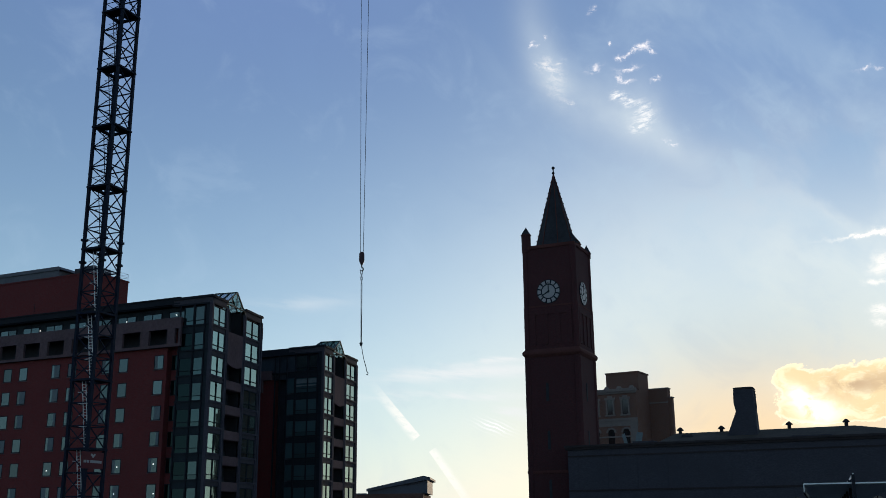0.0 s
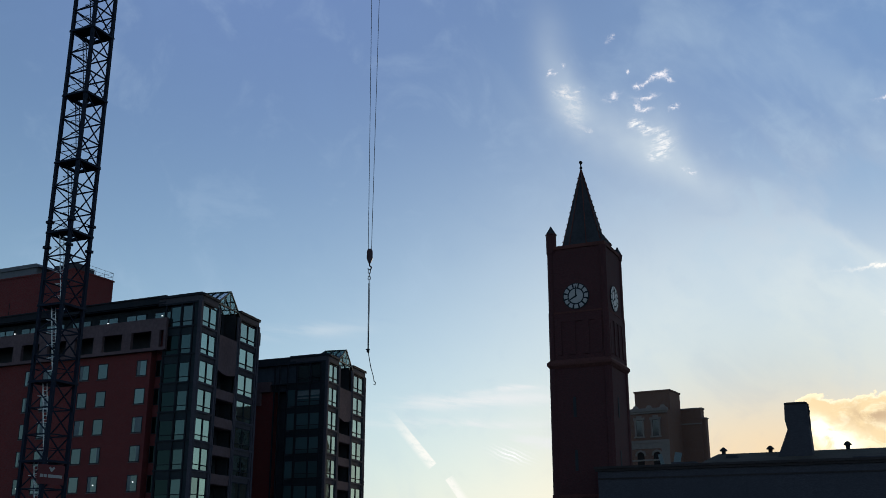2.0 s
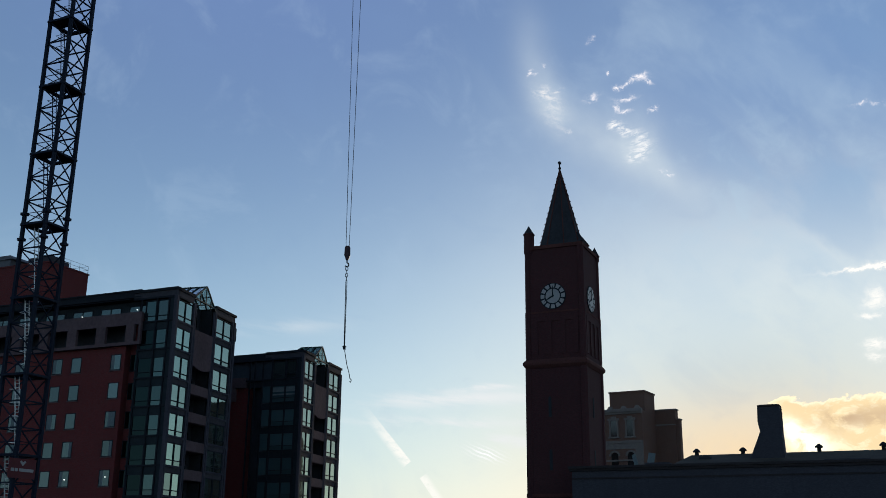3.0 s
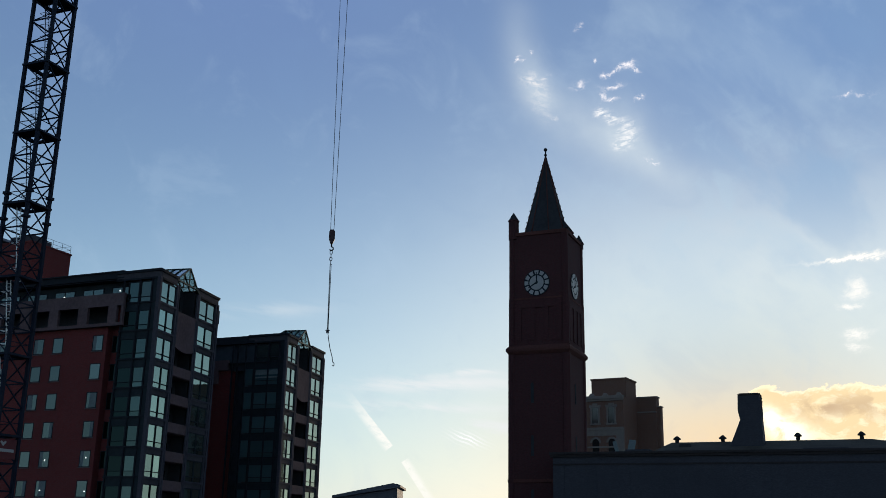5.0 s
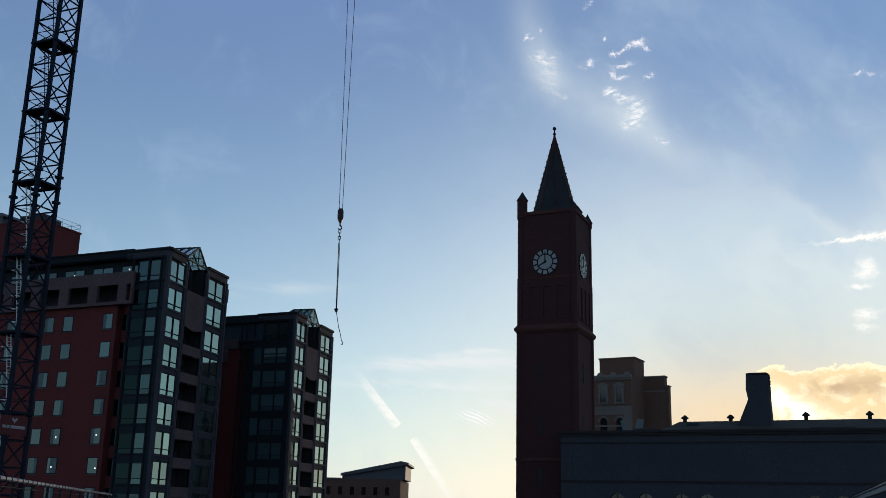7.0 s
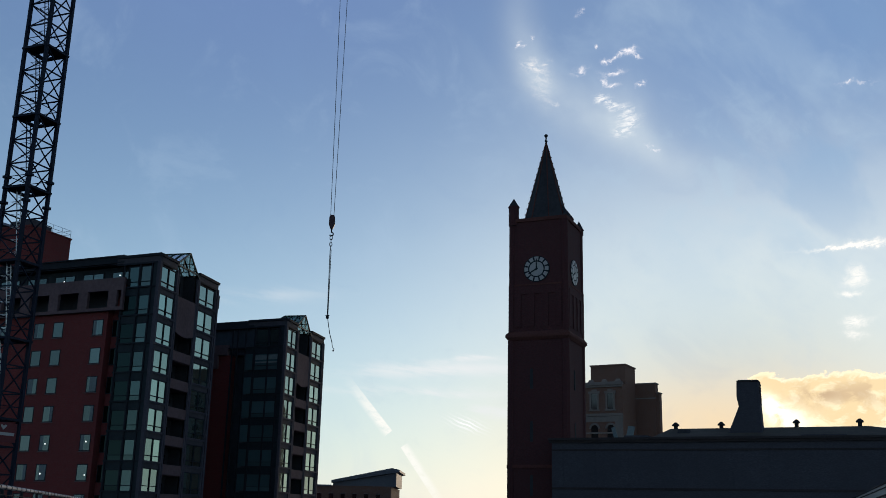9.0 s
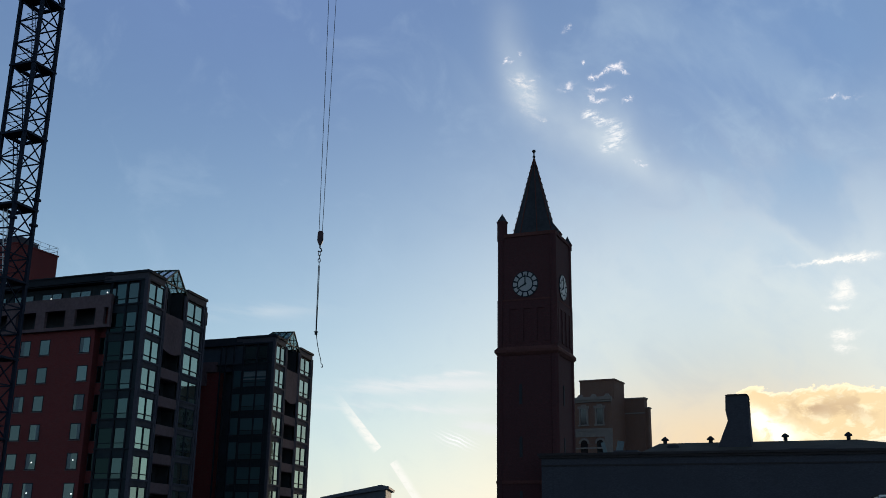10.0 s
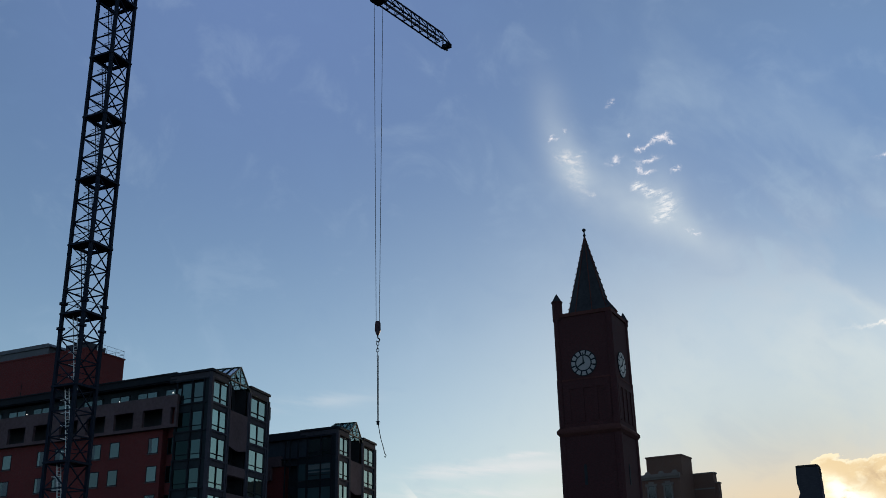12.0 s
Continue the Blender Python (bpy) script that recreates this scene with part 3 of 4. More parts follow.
HOTEL = pose(-29.96, 111.03, 0, 0, 0, GRID)
hotel = thing("hotel_building", HOTEL, "tall red brick hotel with a teal glass end and balconies", "building")
TOP = 30.1
# front panes take the darkened copies of the end's teal glass
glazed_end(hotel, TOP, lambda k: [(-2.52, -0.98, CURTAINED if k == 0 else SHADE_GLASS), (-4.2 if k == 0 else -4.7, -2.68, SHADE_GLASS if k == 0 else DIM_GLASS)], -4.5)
part("wall", boxes((-62, -6.6, 0.0, 18, 0, 24.1)), BRICK, hotel, "plain red brick wall")
each("set_back_wall", ((-6.6, -4.5, 0.9, 11, 0, 27.0),), BRICK, hotel)
for k in range(8):
    zt = 22.85 - 3.22 * k
    if zt > 2:
        w = part("window", boxes((-6.45, -6.38, 0.78, 0.9, zt - 1.9, zt), (-5.27, -5.2, 0.78, 0.9, zt - 1.9, zt), (-6.38, -5.27, 0.78, 0.9, zt - 0.07, zt), (-6.38, -5.27, 0.78, 0.9, zt - 1.9, zt - 1.83)), FRAME, hotel)
        part("pane", boxes((-6.38, -5.27, 0.84, 0.88, zt - 1.83, zt - 0.07)), DIM_GLASS, w)
# concrete loggia storey
rows = [(-62, -4.3, -0.55, -0.18, 26.05, 27.5), (-62, -4.3, -0.55, -0.18, 23.75, 24.12), (-4.6, -4.3, -0.55, -0.18, 24.12, 26.05)]
x = -5.2
for k in range(13):
    x1 = -6.4 - 4.33 * k
    rows.append((x1, x, -0.55, -0.18, 24.12, 26.05))
    x = x1 - 2.95
part("loggia_wall", boxes(*rows), CONCRETE, hotel, "pinkish concrete loggia with square openings")
# sheet behind the openings, with the loggia's shade put into its colour
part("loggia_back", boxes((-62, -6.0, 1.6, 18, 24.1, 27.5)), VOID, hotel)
part("loggia_floor", boxes((-62, -6.6, -0.18, 1.6, 24.104, 24.2)), CONCRETE, hotel)
part("loggia_soffit", boxes((-62, -4.6, -0.18, 1.2, 27.0, 27.5)), CONCRETE, hotel)
for k in range(12):
    part("loggia_light", boxes((-7.5 - 4.33 * k, -7.1 - 4.33 * k, 1.5, 1.58, 24.6, 25.0)), CURTAINED, hotel)
# strip windows of the set-back top floor
part("top_wall", boxes((-62, -4.5, 1.2, 18, 27.5, 29.2)), SPANDREL, hotel)
for k in range(13):
    x1 = -4.52 - 4.27 * k
    w = part("window", boxes((x1 - 3.1, x1, 1.1, 1.2, 27.5, 27.62), (x1 - 3.1, x1, 1.1, 1.2, 28.58, 28.68), (x1 - 3.1, x1 - 3.0, 1.1, 1.2, 27.62, 28.58), (x1 - 0.1, x1, 1.1, 1.2, 27.62, 28.58),
                             (x1 - 1.6, x1 - 1.5, 1.1, 1.2, 27.62, 28.58)), FRAME, hotel)
    for a in (x1 - 3.0, x1 - 1.5):
        part("pane", boxes((a, a + 1.4, 1.14, 1.18, 27.62, 28.58)), CURTAINED, w)
each("roof_edge", ((-62, -5.0, -0.1, 1.4, 29.35, 29.5), (-62, -5.0, -0.05, 18, 29.5, 30.1), (-62, -5.0, -0.2, 0.2, 30.1, 30.25),), FRAME, hotel, "dark metal eaves")
part("rail", boxes((-62, -5.0, -0.35, -0.29, 29.1, 29.16)), FRAME, hotel)
# brick penthouse, plant and railing
part("penthouse", boxes((-62, -20.5, 0.6, 7.4, 30.1, 35.3), (-62, -20.4, 0.5, 7.5, 35.3, 35.5)), BRICK, hotel, "windowless red brick penthouse")
bm = boxes((-62, -27.6, 1.2, 5.6, 35.5, 36.6))
slab(bm, [(-62, 36.6), (-27.0, 36.6), (-27.6, 37.1), (-62, 37.1)], 1.0, 6.0)
part("plant_room", bm, DARK_CLAD, hotel, "dark louvred plant room on the roof")
part("plant_unit", boxes((-25.5, -22.0, 2.0, 5.5, 35.5, 36.7), (-24.8, -22.6, 2.6, 4.9, 36.7, 37.1), bevel=0.05), GREY_PANEL, hotel)
bm = bmesh.new()
for y in (2.6, 4.2, 5.8, 7.3):
    beam(bm, (-20.55, y, 35.5), (-20.55, y, 36.5), 0.035)
for z in (36.0, 36.5):
    beam(bm, (-20.55, 2.6, z), (-20.55, 7.3, z), 0.03), beam(bm, (-20.55, 7.3, z), (-25, 7.3, z), 0.03)
part("roof_railing", bm, GALVANISED, hotel, "thin steel roof railing")
part("antenna", beam(bmesh.new(), (-30.5, 0.2, 29.5), (-30.5, 0.2, 32.0), 0.03), IRON, hotel)
# punched windows
FRAME_W = window_mesh_set(1.5, 1.82)
PANE_W = mesh_of("pane", boxes((-0.66, 0.66, -0.012, 0.0, 0.09, 1.73)), CURTAINED)
SILL_W = mesh_of("sill", boxes((-0.82, 0.82, -0.09, 0.02, -0.1, 0)), CONCRETE)
CURTAIN_MESHES = [mesh_of("curtain", boxes((x0, x1, -0.018, -0.014, 0.1, 1.72)), CURTAIN) for x0, x1 in ((-0.64, -0.2), (0.25, 0.64), (-0.3, 0.64), (-0.64, 0.1))]
rnd = random.Random(4)
for row in range(7):
    for s in [7.85] + [q + 8.75 * k for k in range(5) for q in (13.65, 16.52)]:
        z = 22.88 - 3.22 * row - 1.82
        if z < 0.8:
            continue
        m = pose(-s, -0.005, z)
        w = part("window", FRAME_W, FRAME, hotel, m=m)
        part("pane", PANE_W, CURTAINED, w)
        part("sill", SILL_W, CONCRETE, w)
        if rnd.random() < 0.6:
            part("curtain", rnd.choice(CURTAIN_MESHES), CURTAIN, w)
lamp_mesh = mesh_of("lamp", prism(bmesh.new(), ring(8, 0.08), 0, 0.06), LAMP_GLOW)
for s, z in ((7.7, 10.9 - 1.7), (13.5, 9.0), (34.0, 8.9), (25.3, 8.9), (7.4, 5.6), (6.4, 28.2), (29.9, 28.1), (14.6, 28.0), (13.7, 5.7)):
    part("ceiling_lamp", lamp_mesh, LAMP_GLOW, hotel, "small lit lamp behind a window", pose(-s, -0.02 if z < 27 else 1.08, z, 90, 0, 0))

LOWER = pose(-18.77, 135.71, 0, 0, 0, GRID)
wing = thing("hotel_wing", LOWER, "lower hotel wing with a dark front and teal glass end", "building")
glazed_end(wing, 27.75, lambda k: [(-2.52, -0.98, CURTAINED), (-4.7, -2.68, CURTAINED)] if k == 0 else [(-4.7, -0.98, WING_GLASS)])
part("wall", boxes((-30, -8.6, 0.0, 16, 0, 23.0)), BRICK, wing, "plain red brick wall")
each("set_back_wall", ((-8.6, -5.0, 1.4, 14, 0, 26.6),), SLATE_PANEL, wing)
part("loggia_wall", boxes((-30, -9.0, -0.4, 0.2, 23.0, 24.4), (-30, -10.5, -0.4, 0.2, 21.2, 23.0)), CONCRETE, wing)
part("top_wall", boxes((-30, -5.0, 0.3, 14, 23.0, 26.6)), SLATE_PANEL, wing)
each("roof_edge", ((-30, -5.0, -0.2, 0.3, 26.6, 27.0), (-30, -6.0, -0.2, 16, 27.0, 27.65),), FRAME, wing, "dark metal eaves")
part("beam", boxes((-9.0, -5.0, -0.16, 0.3, 23.86, 24.02)), FRAME, wing)
each("blind", ((-4.6, -1.05, -0.03, -0.008, 22.2, 22.85), (-4.6, -1.05, -0.03, -0.008, 21.75, 21.95)), CURTAIN, wing, "pale blind half drawn")
for x in (-8.4, -7.6, -6.3):
    part("post", boxes((x - 0.08, x + 0.08, -0.17, 0.0, 0, 26.6)), FRAME, wing)
for k in range(1, 8):
    zb = 27.75 - 3.8 - STOREY * k
    if zb > 0.5:
        part("spandrel", boxes((-6.2, -5.0, -0.02, 0.1, zb + 2.3, zb + STOREY - 0.09)), SPANDREL, wing)
        part("pane", boxes((-6.2, -5.08, 0.0, 0.05, zb + 0.09, zb + 2.3)), WING_GLASS, wing)

# ---- clock tower ----
TOWER = pose(17.0, 139.0, 0, 0, 0, GRID)
tower = thing("clock_tower", TOWER, "tall dark red brick clock tower with a slate spire", "tower")
H = 4.12


def square(h):
    return [(-h, -h), (h, -h), (h, h), (-h, h)]


part("lower_shaft", prism(bmesh.new(), square(H + 0.06), 0, 25.6, 0.985), OLD_BRICK, tower)
part("upper_shaft", prism(bmesh.new(), square(H), 26.8, 33.4), OLD_BRICK, tower)
part("clock_stage", prism(bmesh.new(), square(H - 0.1), 33.4, 42.6), OLD_BRICK, tower)
bm = prism(bmesh.new(), square(H + 0.1), 25.6, 26.0, 1.07)
prism(bm, square(H + 0.42), 26.0, 26.35)
prism(bm, square(H + 0.42), 26.35, 26.8, 0.92)
part("string_course", bm, SANDSTONE, tower, "moulded brownstone band")
for z0, z1, e in ((33.2, 33.42, 0.04), (8.6, 9.0, 0.2)):
    part("moulding", prism(bmesh.new(), square(H + e), z0, z1), SANDSTONE, tower)
for sx, sy in ((-1, -1), (1, -1), (1, 1), (-1, 1)):
    for z0, z1, r, cw in ((0, 25.6, 0.62, 0.25), (26.8, 33.4, 0.55, 0.2), (33.4, 42.4, 0.5, 0.2)):
        part("corner_buttress", prism(bmesh.new(), ring(8, r, sx * (H - 0.35), sy * (H - 0.35)), z0, z1), OLD_BRICK, tower)
# narrow slits and panels of the shaft
for z0, h in ((5.0, 2.4), (12.0, 2.4), (19.0, 2.4)):
    for xx in (-0.9,):
        for turn in (0, 90):
            bm = bmesh.new()
            slab(bm, [(xx - 0.2, z0), (xx + 0.2, z0), (xx + 0.2, z0 + h), (xx + 0.15, z0 + h + 0.25), (xx, z0 + h + 0.33), (xx - 0.15, z0 + h + 0.25), (xx - 0.2, z0 + h)], -H - 0.09, -H + 0.1)
            bm.transform(Matrix.Rotation(radians(turn), 4, "Z"))
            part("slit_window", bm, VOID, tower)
# brick strips that frame the tall panels of the belfry stage
for turn in (0, 90):
    for x0, x1, z0, z1 in ((-3.3, -2.4, 27.4, 32.0), (-1.35, -0.45, 27.4, 32.0), (0.6, 1.5, 27.4, 32.0), (2.55, 3.3, 27.4, 32.0), (-3.3, 3.3, 32.0, 32.7)):
        bm = boxes((x0, x1, -H - 0.14, -H + 0.05, z0, z1))
        bm.transform(Matrix.Rotation(radians(turn), 4, "Z"))
        part("pilaster", bm, OLD_BRICK, tower)
# parapet and turrets
each("parapet", ((-H - 0.08, H + 0.08, -H - 0.08, -H + 0.35, 42.4, 42.9), (-H - 0.08, H + 0.08, H - 0.35, H + 0.08, 42.4, 42.9), (-H - 0.08, -H + 0.35, -H + 0.35, H - 0.35, 42.4, 42.9),
                      (H - 0.35, H + 0.08, -H + 0.35, H - 0.35, 42.4, 42.9),), SANDSTONE, tower)
part("deck", boxes((-H + 0.35, H - 0.35, -H + 0.35, H - 0.35, 42.4, 42.6)), SLATE, tower)


def turret(x, y, r, z0, z1, tip, name="corner_turret"):
    bm = prism(bmesh.new(), ring(8, r, x, y), z0, z1)
    prism(bm, ring(8, r * 1.14, x, y), z1 - 0.18, z1)
    t = part(name, bm, OLD_BRICK, tower)
    part("cap", prism(bmesh.new(), ring(8, r * 1.05, x, y), z1, tip, 0, x, y), SLATE, t)


turret(-H + 0.45, -H + 0.45, 0.72, 42.0, 44.9, 46.15)
turret(H - 0.35, H - 0.35, 0.62, 42.0, 42.9, 44.2)
turret(H - 0.5, -H + 0.5, 0.55, 42.0, 42.7, 43.3)
# spire with crockets, lucarne and finial
S0, S1, RS = 42.6, 55.4, 3.35
part("spire", prism(bmesh.new(), ring(8, RS), S0, S1, 0.02), SLATE, tower, "steep octagonal slate spire")
for k in range(8):
    a = 2 * math.pi * (k + 0.5) / 8
    bm = bmesh.new()
    beam(bm, (RS * math.cos(a), RS * math.sin(a), S0), (0.07 * math.cos(a), 0.07 * math.sin(a), S1), 0.09)
    for j in range(1, 14):
        f = j / 14.5
        r = RS * (1 - f) + 0.12
        bmesh.ops.create_icosphere(bm, subdivisions=1, radius=0.11, matrix=Matrix.Translation((r * math.cos(a), r * math.sin(a), S0 + (S1 - S0) * f)))
    part("spire_rib", bm, SANDSTONE, tower)
bm = boxes((1.4, 3.55, -1.1, 1.1, 42.6, 43.95))
prism(bm, [(1.4, -1.2), (3.65, -1.2), (3.65, 1.2), (1.4, 1.2)], 43.95, 45.8, 0, 2.35, 0.0)
part("lucarne", bm, SLATE, tower, "small hipped dormer on the spire")
bm = bmesh.new()
pts = [(3.75 + 0.42 * math.cos(q), 42.95 + 0.42 * math.sin(q)) for q in [math.pi * (0.1 + 0.2 * k) for k in range(8)]]
for p, q in zip(pts, pts[1:]):
    beam(bm, (p[0], -0.6, p[1]), (q[0], -0.6, q[1]), 0.16, 6)
part("parapet_scroll", bm, SANDSTONE, tower, "curled stone scroll on the parapet")
bm = prism(bmesh.new(), ring(8, 0.10), 55.3, 56.4)
bmesh.ops.create_icosphere(bm, subdivisions=2, radius=0.22, matrix=Matrix.Translation((0, 0, 55.7)))
bmesh.ops.create_icosphere(bm, subdivisions=2, radius=0.27, matrix=Matrix.Translation((0, 0, 56.55)))
part("finial", bm, IRON, tower)


def clock(turn):
    """A dial with twelve milky numeral plates round a disc, dark bars between and two pointers at eight o'clock."""
    spin = Matrix.Rotation(radians(turn), 4, "Z") @ Matrix.Translation((-0.2, -H + 0.1 - 0.02, 35.5))

    def put(name, bm, mat, parent, label=""):
        bm.transform(spin)
        return part(name, bm, mat, parent, label)

    def disc(r0, r1, a0, a1, y0, y1, n):
        pts = [(r1 * math.sin(a0 + (a1 - a0) * k / n), r1 * math.cos(a0 + (a1 - a0) * k / n)) for k in range(n + 1)]
        pts += [(r0 * math.sin(a1 + (a0 - a1) * k / n), r0 * math.cos(a1 + (a0 - a1) * k / n)) for k in range(n + 1)]
        return slab(bmesh.new(), pts, y0, y1)

    full = [(1.86 * math.sin(2 * math.pi * k / 40), 1.86 * math.cos(2 * math.pi * k / 40)) for k in range(40)]
    face = put("clock", slab(bmesh.new(), full, -0.08, 0.1), IRON, tower, "round clock with pale plates and dark pointers")
    inner = [(1.02 * math.sin(2 * math.pi * k / 32), 1.02 * math.cos(2 * math.pi * k / 32)) for k in range(32)]
    put("dial", slab(bmesh.new(), inner, -0.11, -0.085), DIAL, face)
    for k in range(12):
        c = 2 * math.pi * k / 12
        put("numeral_plate", disc(1.2, 1.74, c - 0.185, c + 0.185, -0.11, -0.085, 4), DIAL, face)
    for ang, ln, w in ((0, 1.45, 0.10), (240, 1.35, 0.12)):
        s, c = math.sin(radians(ang)), math.cos(radians(ang))
        put("pointer", slab(bmesh.new(), [(w * c - 0.2 * s, -w * s - 0.2 * c), (-w * c - 0.2 * s, w * s - 0.2 * c), (-w * 0.5 * c + ln * s, w * 0.5 * s + ln * c), (w * 0.5 * c + ln * s, -w * 0.5 * s + ln * c)], -0.17, -0.13), IRON, face)


clock(0)
clock(90)

# ---- station ----
STATION = pose(22.0, 128.0, 0, 0, 0, GRID)
station = thing("station_building", STATION, "long dark brick station with arched windows and low roof", "building")
EAVE = 12.1
ARCHES = (1.1, 4.6, 8.9, 11.9, 24.0, 27.0, 33.5, 36.5)


def arch(x, w, z0, zs):
    return [(x - w / 2, z0), (x + w / 2, z0), (x + w / 2, zs)] + [(x + w / 2 * math.cos(math.pi * k / 10), zs + w / 2 * math.sin(math.pi * k / 10)) for k in range(1, 10)] + [(x - w / 2, zs)]


bm = bmesh.new()
edges_x = [-6.0]
for a in ARCHES:
    edges_x += [a - 0.95, a + 0.95]
edges_x.append(62.0)
for i in range(0, len(edges_x), 2):
    box(bm, edges_x[i], edges_x[i + 1], 0, 0.6, 0, 5.0)
for a in ARCHES:
    box(bm, a - 0.95, a + 0.95, 0, 0.6, 0, 1.0)
    pts = arch(a, 1.9, 1.0, 3.6)[2:]
    for p, q in zip(pts, pts[1:]):
        slab(bm, [p, q, (q[0], 5.0), (p[0], 5.0)], 0, 0.6)
box(bm, -6, 62, 0, 0.6, 5.0, EAVE - 0.6)
box(bm, -6, 62, 0.6, 26, 0, EAVE - 0.6)
part("wall", bm, SOOTY_BRICK, station)
each("cornice", ((-6.3, 62, -0.25, 0.6, EAVE - 0.6, EAVE - 0.3), (-6.4, 62, -0.45, 0.6, EAVE - 0.3, EAVE), (-6, 62, -0.1, 0.0, EAVE - 1.6, EAVE - 1.4), (-6, 62, -0.12, 0.0, 5.8, 6.05),), SOOTY_STONE, station)
for k in range(16):
    part("pilaster", boxes((-5.2 + 4.15 * k, -4.5 + 4.15 * k, -0.04, 0.0, 6.05, EAVE - 1.6)), SOOTY_BRICK, station)
for a in ARCHES:
    bm = slab(bmesh.new(), arch(a, 1.9, 1.0, 3.6), 0.34, 0.38)
    w = part("arched_window", bm, GREY_GLASS, station, "round-arched window with pale glass")
    part("mullion", boxes((a - 0.04, a + 0.04, 0.27, 0.34, 1.0, 4.5), (a - 0.95, a + 0.95, 0.27, 0.34, 3.55, 3.63)), FRAME, w)
    part("sill", boxes((a - 1.1, a + 1.1, -0.12, 0.34, 0.85, 1.0)), SOOTY_STONE, w)
# low-pitched roof, hipped at its far end
bm = bmesh.new()
lo = [bm.verts.new(p) for p in ((6.2, 1.5, EAVE), (40.5, 1.5, EAVE), (40.5, 22, EAVE), (6.2, 22, EAVE))]
hi = [bm.verts.new(p) for p in ((7.4, 9.0, 13.9), (31.4, 9.0, 13.95))]
for q in ((lo[0], lo[1], hi[1], hi[0]), (lo[1], lo[2], hi[1]), (lo[2], lo[3], hi[0], hi[1]), (lo[3], lo[0], hi[0]), (lo[3], lo[2], lo[1], lo[0])):
    bm.faces.new(q)
part("roof", bm, ROOFING, station, "low grey hipped roof")
each("flat_roof", ((-6, 8.0, 0.6, 24, EAVE - 0.6, EAVE - 0.05), (8.0, 62, 0.6, 1.5, EAVE - 0.6, EAVE - 0.05), (44.5, 62, 1.5, 24, EAVE - 0.6, EAVE - 0.05),), ROOFING, station)
each("roof_curb", ((3.0, 6.0, 1.2, 4.0, EAVE - 0.05, EAVE + 0.35), (24.0, 29.0, 0.7, 1.4, EAVE - 0.05, EAVE + 0.22)), GREY_PANEL, station)
part("roof_hump", prism(bmesh.new(), [(8.6, 5.0), (10.8, 5.0), (10.8, 7.0), (8.6, 7.0)], EAVE, EAVE + 1.3, 0.6, 9.7, 6.0), SLATE, station)
# roof ventilators
VENT = bmesh.new()
prism(VENT, ring(8, 0.26), 0, 0.45)
prism(VENT, ring(8, 0.50), 0.45, 0.62, 0.95)
prism(VENT, ring(8, 0.46), 0.62, 0.92, 0.25)
VENT = mesh_of("ventilator", VENT, IRON)
for k, (vx, vz) in enumerate(((8.1, 13.8), (13.9, 13.8), (23.05, 13.95), (30.4, 13.95))):
    part("ventilator", VENT, IRON, station, m=pose(vx, 9.0, vz))
# chimney: a broad stack on a shouldered base
bm = bmesh.new()
slab(bm, [(-2.95, 0), (1.55, 0), (1.4, 4.1), (-1.2, 4.1), (-1.35, 3.7)], 0, 2.4)
chimney = part("chimney", bm, SOOTY_BRICK, station, "broad brick chimney on a shouldered base", pose(17.8, 5.0, 12.0))
part("flue", slab(bmesh.new(), [(-1.15, 4.1), (1.38, 4.1), (1.42, 5.2), (1.3, 7.2), (-1.3, 7.2), (-1.38, 5.4)], 0.1, 2.3), SOOTY_BRICK, chimney)
rnd = random.Random(7)
for k in range(14):
    zc = 4.3 + 0.2 * k
    part("brick", boxes((1.36 + rnd.uniform(0, 0.04), 1.44 + rnd.uniform(0, 0.05), 0.3 + rnd.uniform(0, 0.8), 1.4 + rnd.uniform(0, 0.8), zc, zc + 0.13)), SOOTY_BRICK, chimney)
part("cap", boxes((-1.3, 1.38, 0.02, 2.38, 7.2, 7.42), (-1.1, 1.2, 0.2, 2.2, 7.42, 7.5), bevel=0.05), SOOTY_STONE, chimney)

# pale boards leaning on the station roof
board = thing("roof_board", STATION @ pose(1.0, 6.0, EAVE - 0.05), "pale board leaning on the station roof", "board", "boards on the roof")
part("panel", boxes((-0.25, 0.25, -0.04, 0.04, 0, 2.0), bevel=0.01), CURTAIN, board, m=pose(0, 0, 0, -8, -16, 0))
part("prop", beam(bmesh.new(), (0, 0.9, 0), (-0.3, 0.2, 1.5), 0.03), IRON, board)
wide = thing("roof_board", STATION @ pose(2.5, 6.1, EAVE - 0.05), "wide pale board leaning on the station roof", "board", "boards on the roof")
part("panel", boxes((-0.45, 0.45, -0.04, 0.04, 0, 2.1), bevel=0.01), CURTAIN, wide, m=pose(0, 0, 0, -10, 10, 0))
part("prop", beam(bmesh.new(), (0, 0.9, 0), (0.2, 0.3, 1.5), 0.03), IRON, wide)

# ---- old commercial block behind ----
BLOCK = pose(38.6, 196.2, 0, 0, 0, -30.0)
block = thing("commercial_block", BLOCK, "ornate old brown brick block with stone window surrounds", "building")
part("wall", boxes((-10, 0, 0, 5.5, 0, 28.3)), BROWN_BRICK, block)
each("side_wall", ((-10, 0.0, 5.5, 8.2, 0, 28.3), (-10, 4.0, 8.2, 10.2, 0, 29.0), (4.0, 4.7, 8.8, 10.2, 0, 27.1), (-10, -4.0, 10.2, 22, 0, 26.0),), BROWN_BRICK, block)
part("penthouse", boxes((-7.2, -0.05, 2.1, 8.2, 28.3, 32.05), (-7.35, 0.1, 1.95, 8.35, 32.05, 32.35)), BROWN_BRICK, block)
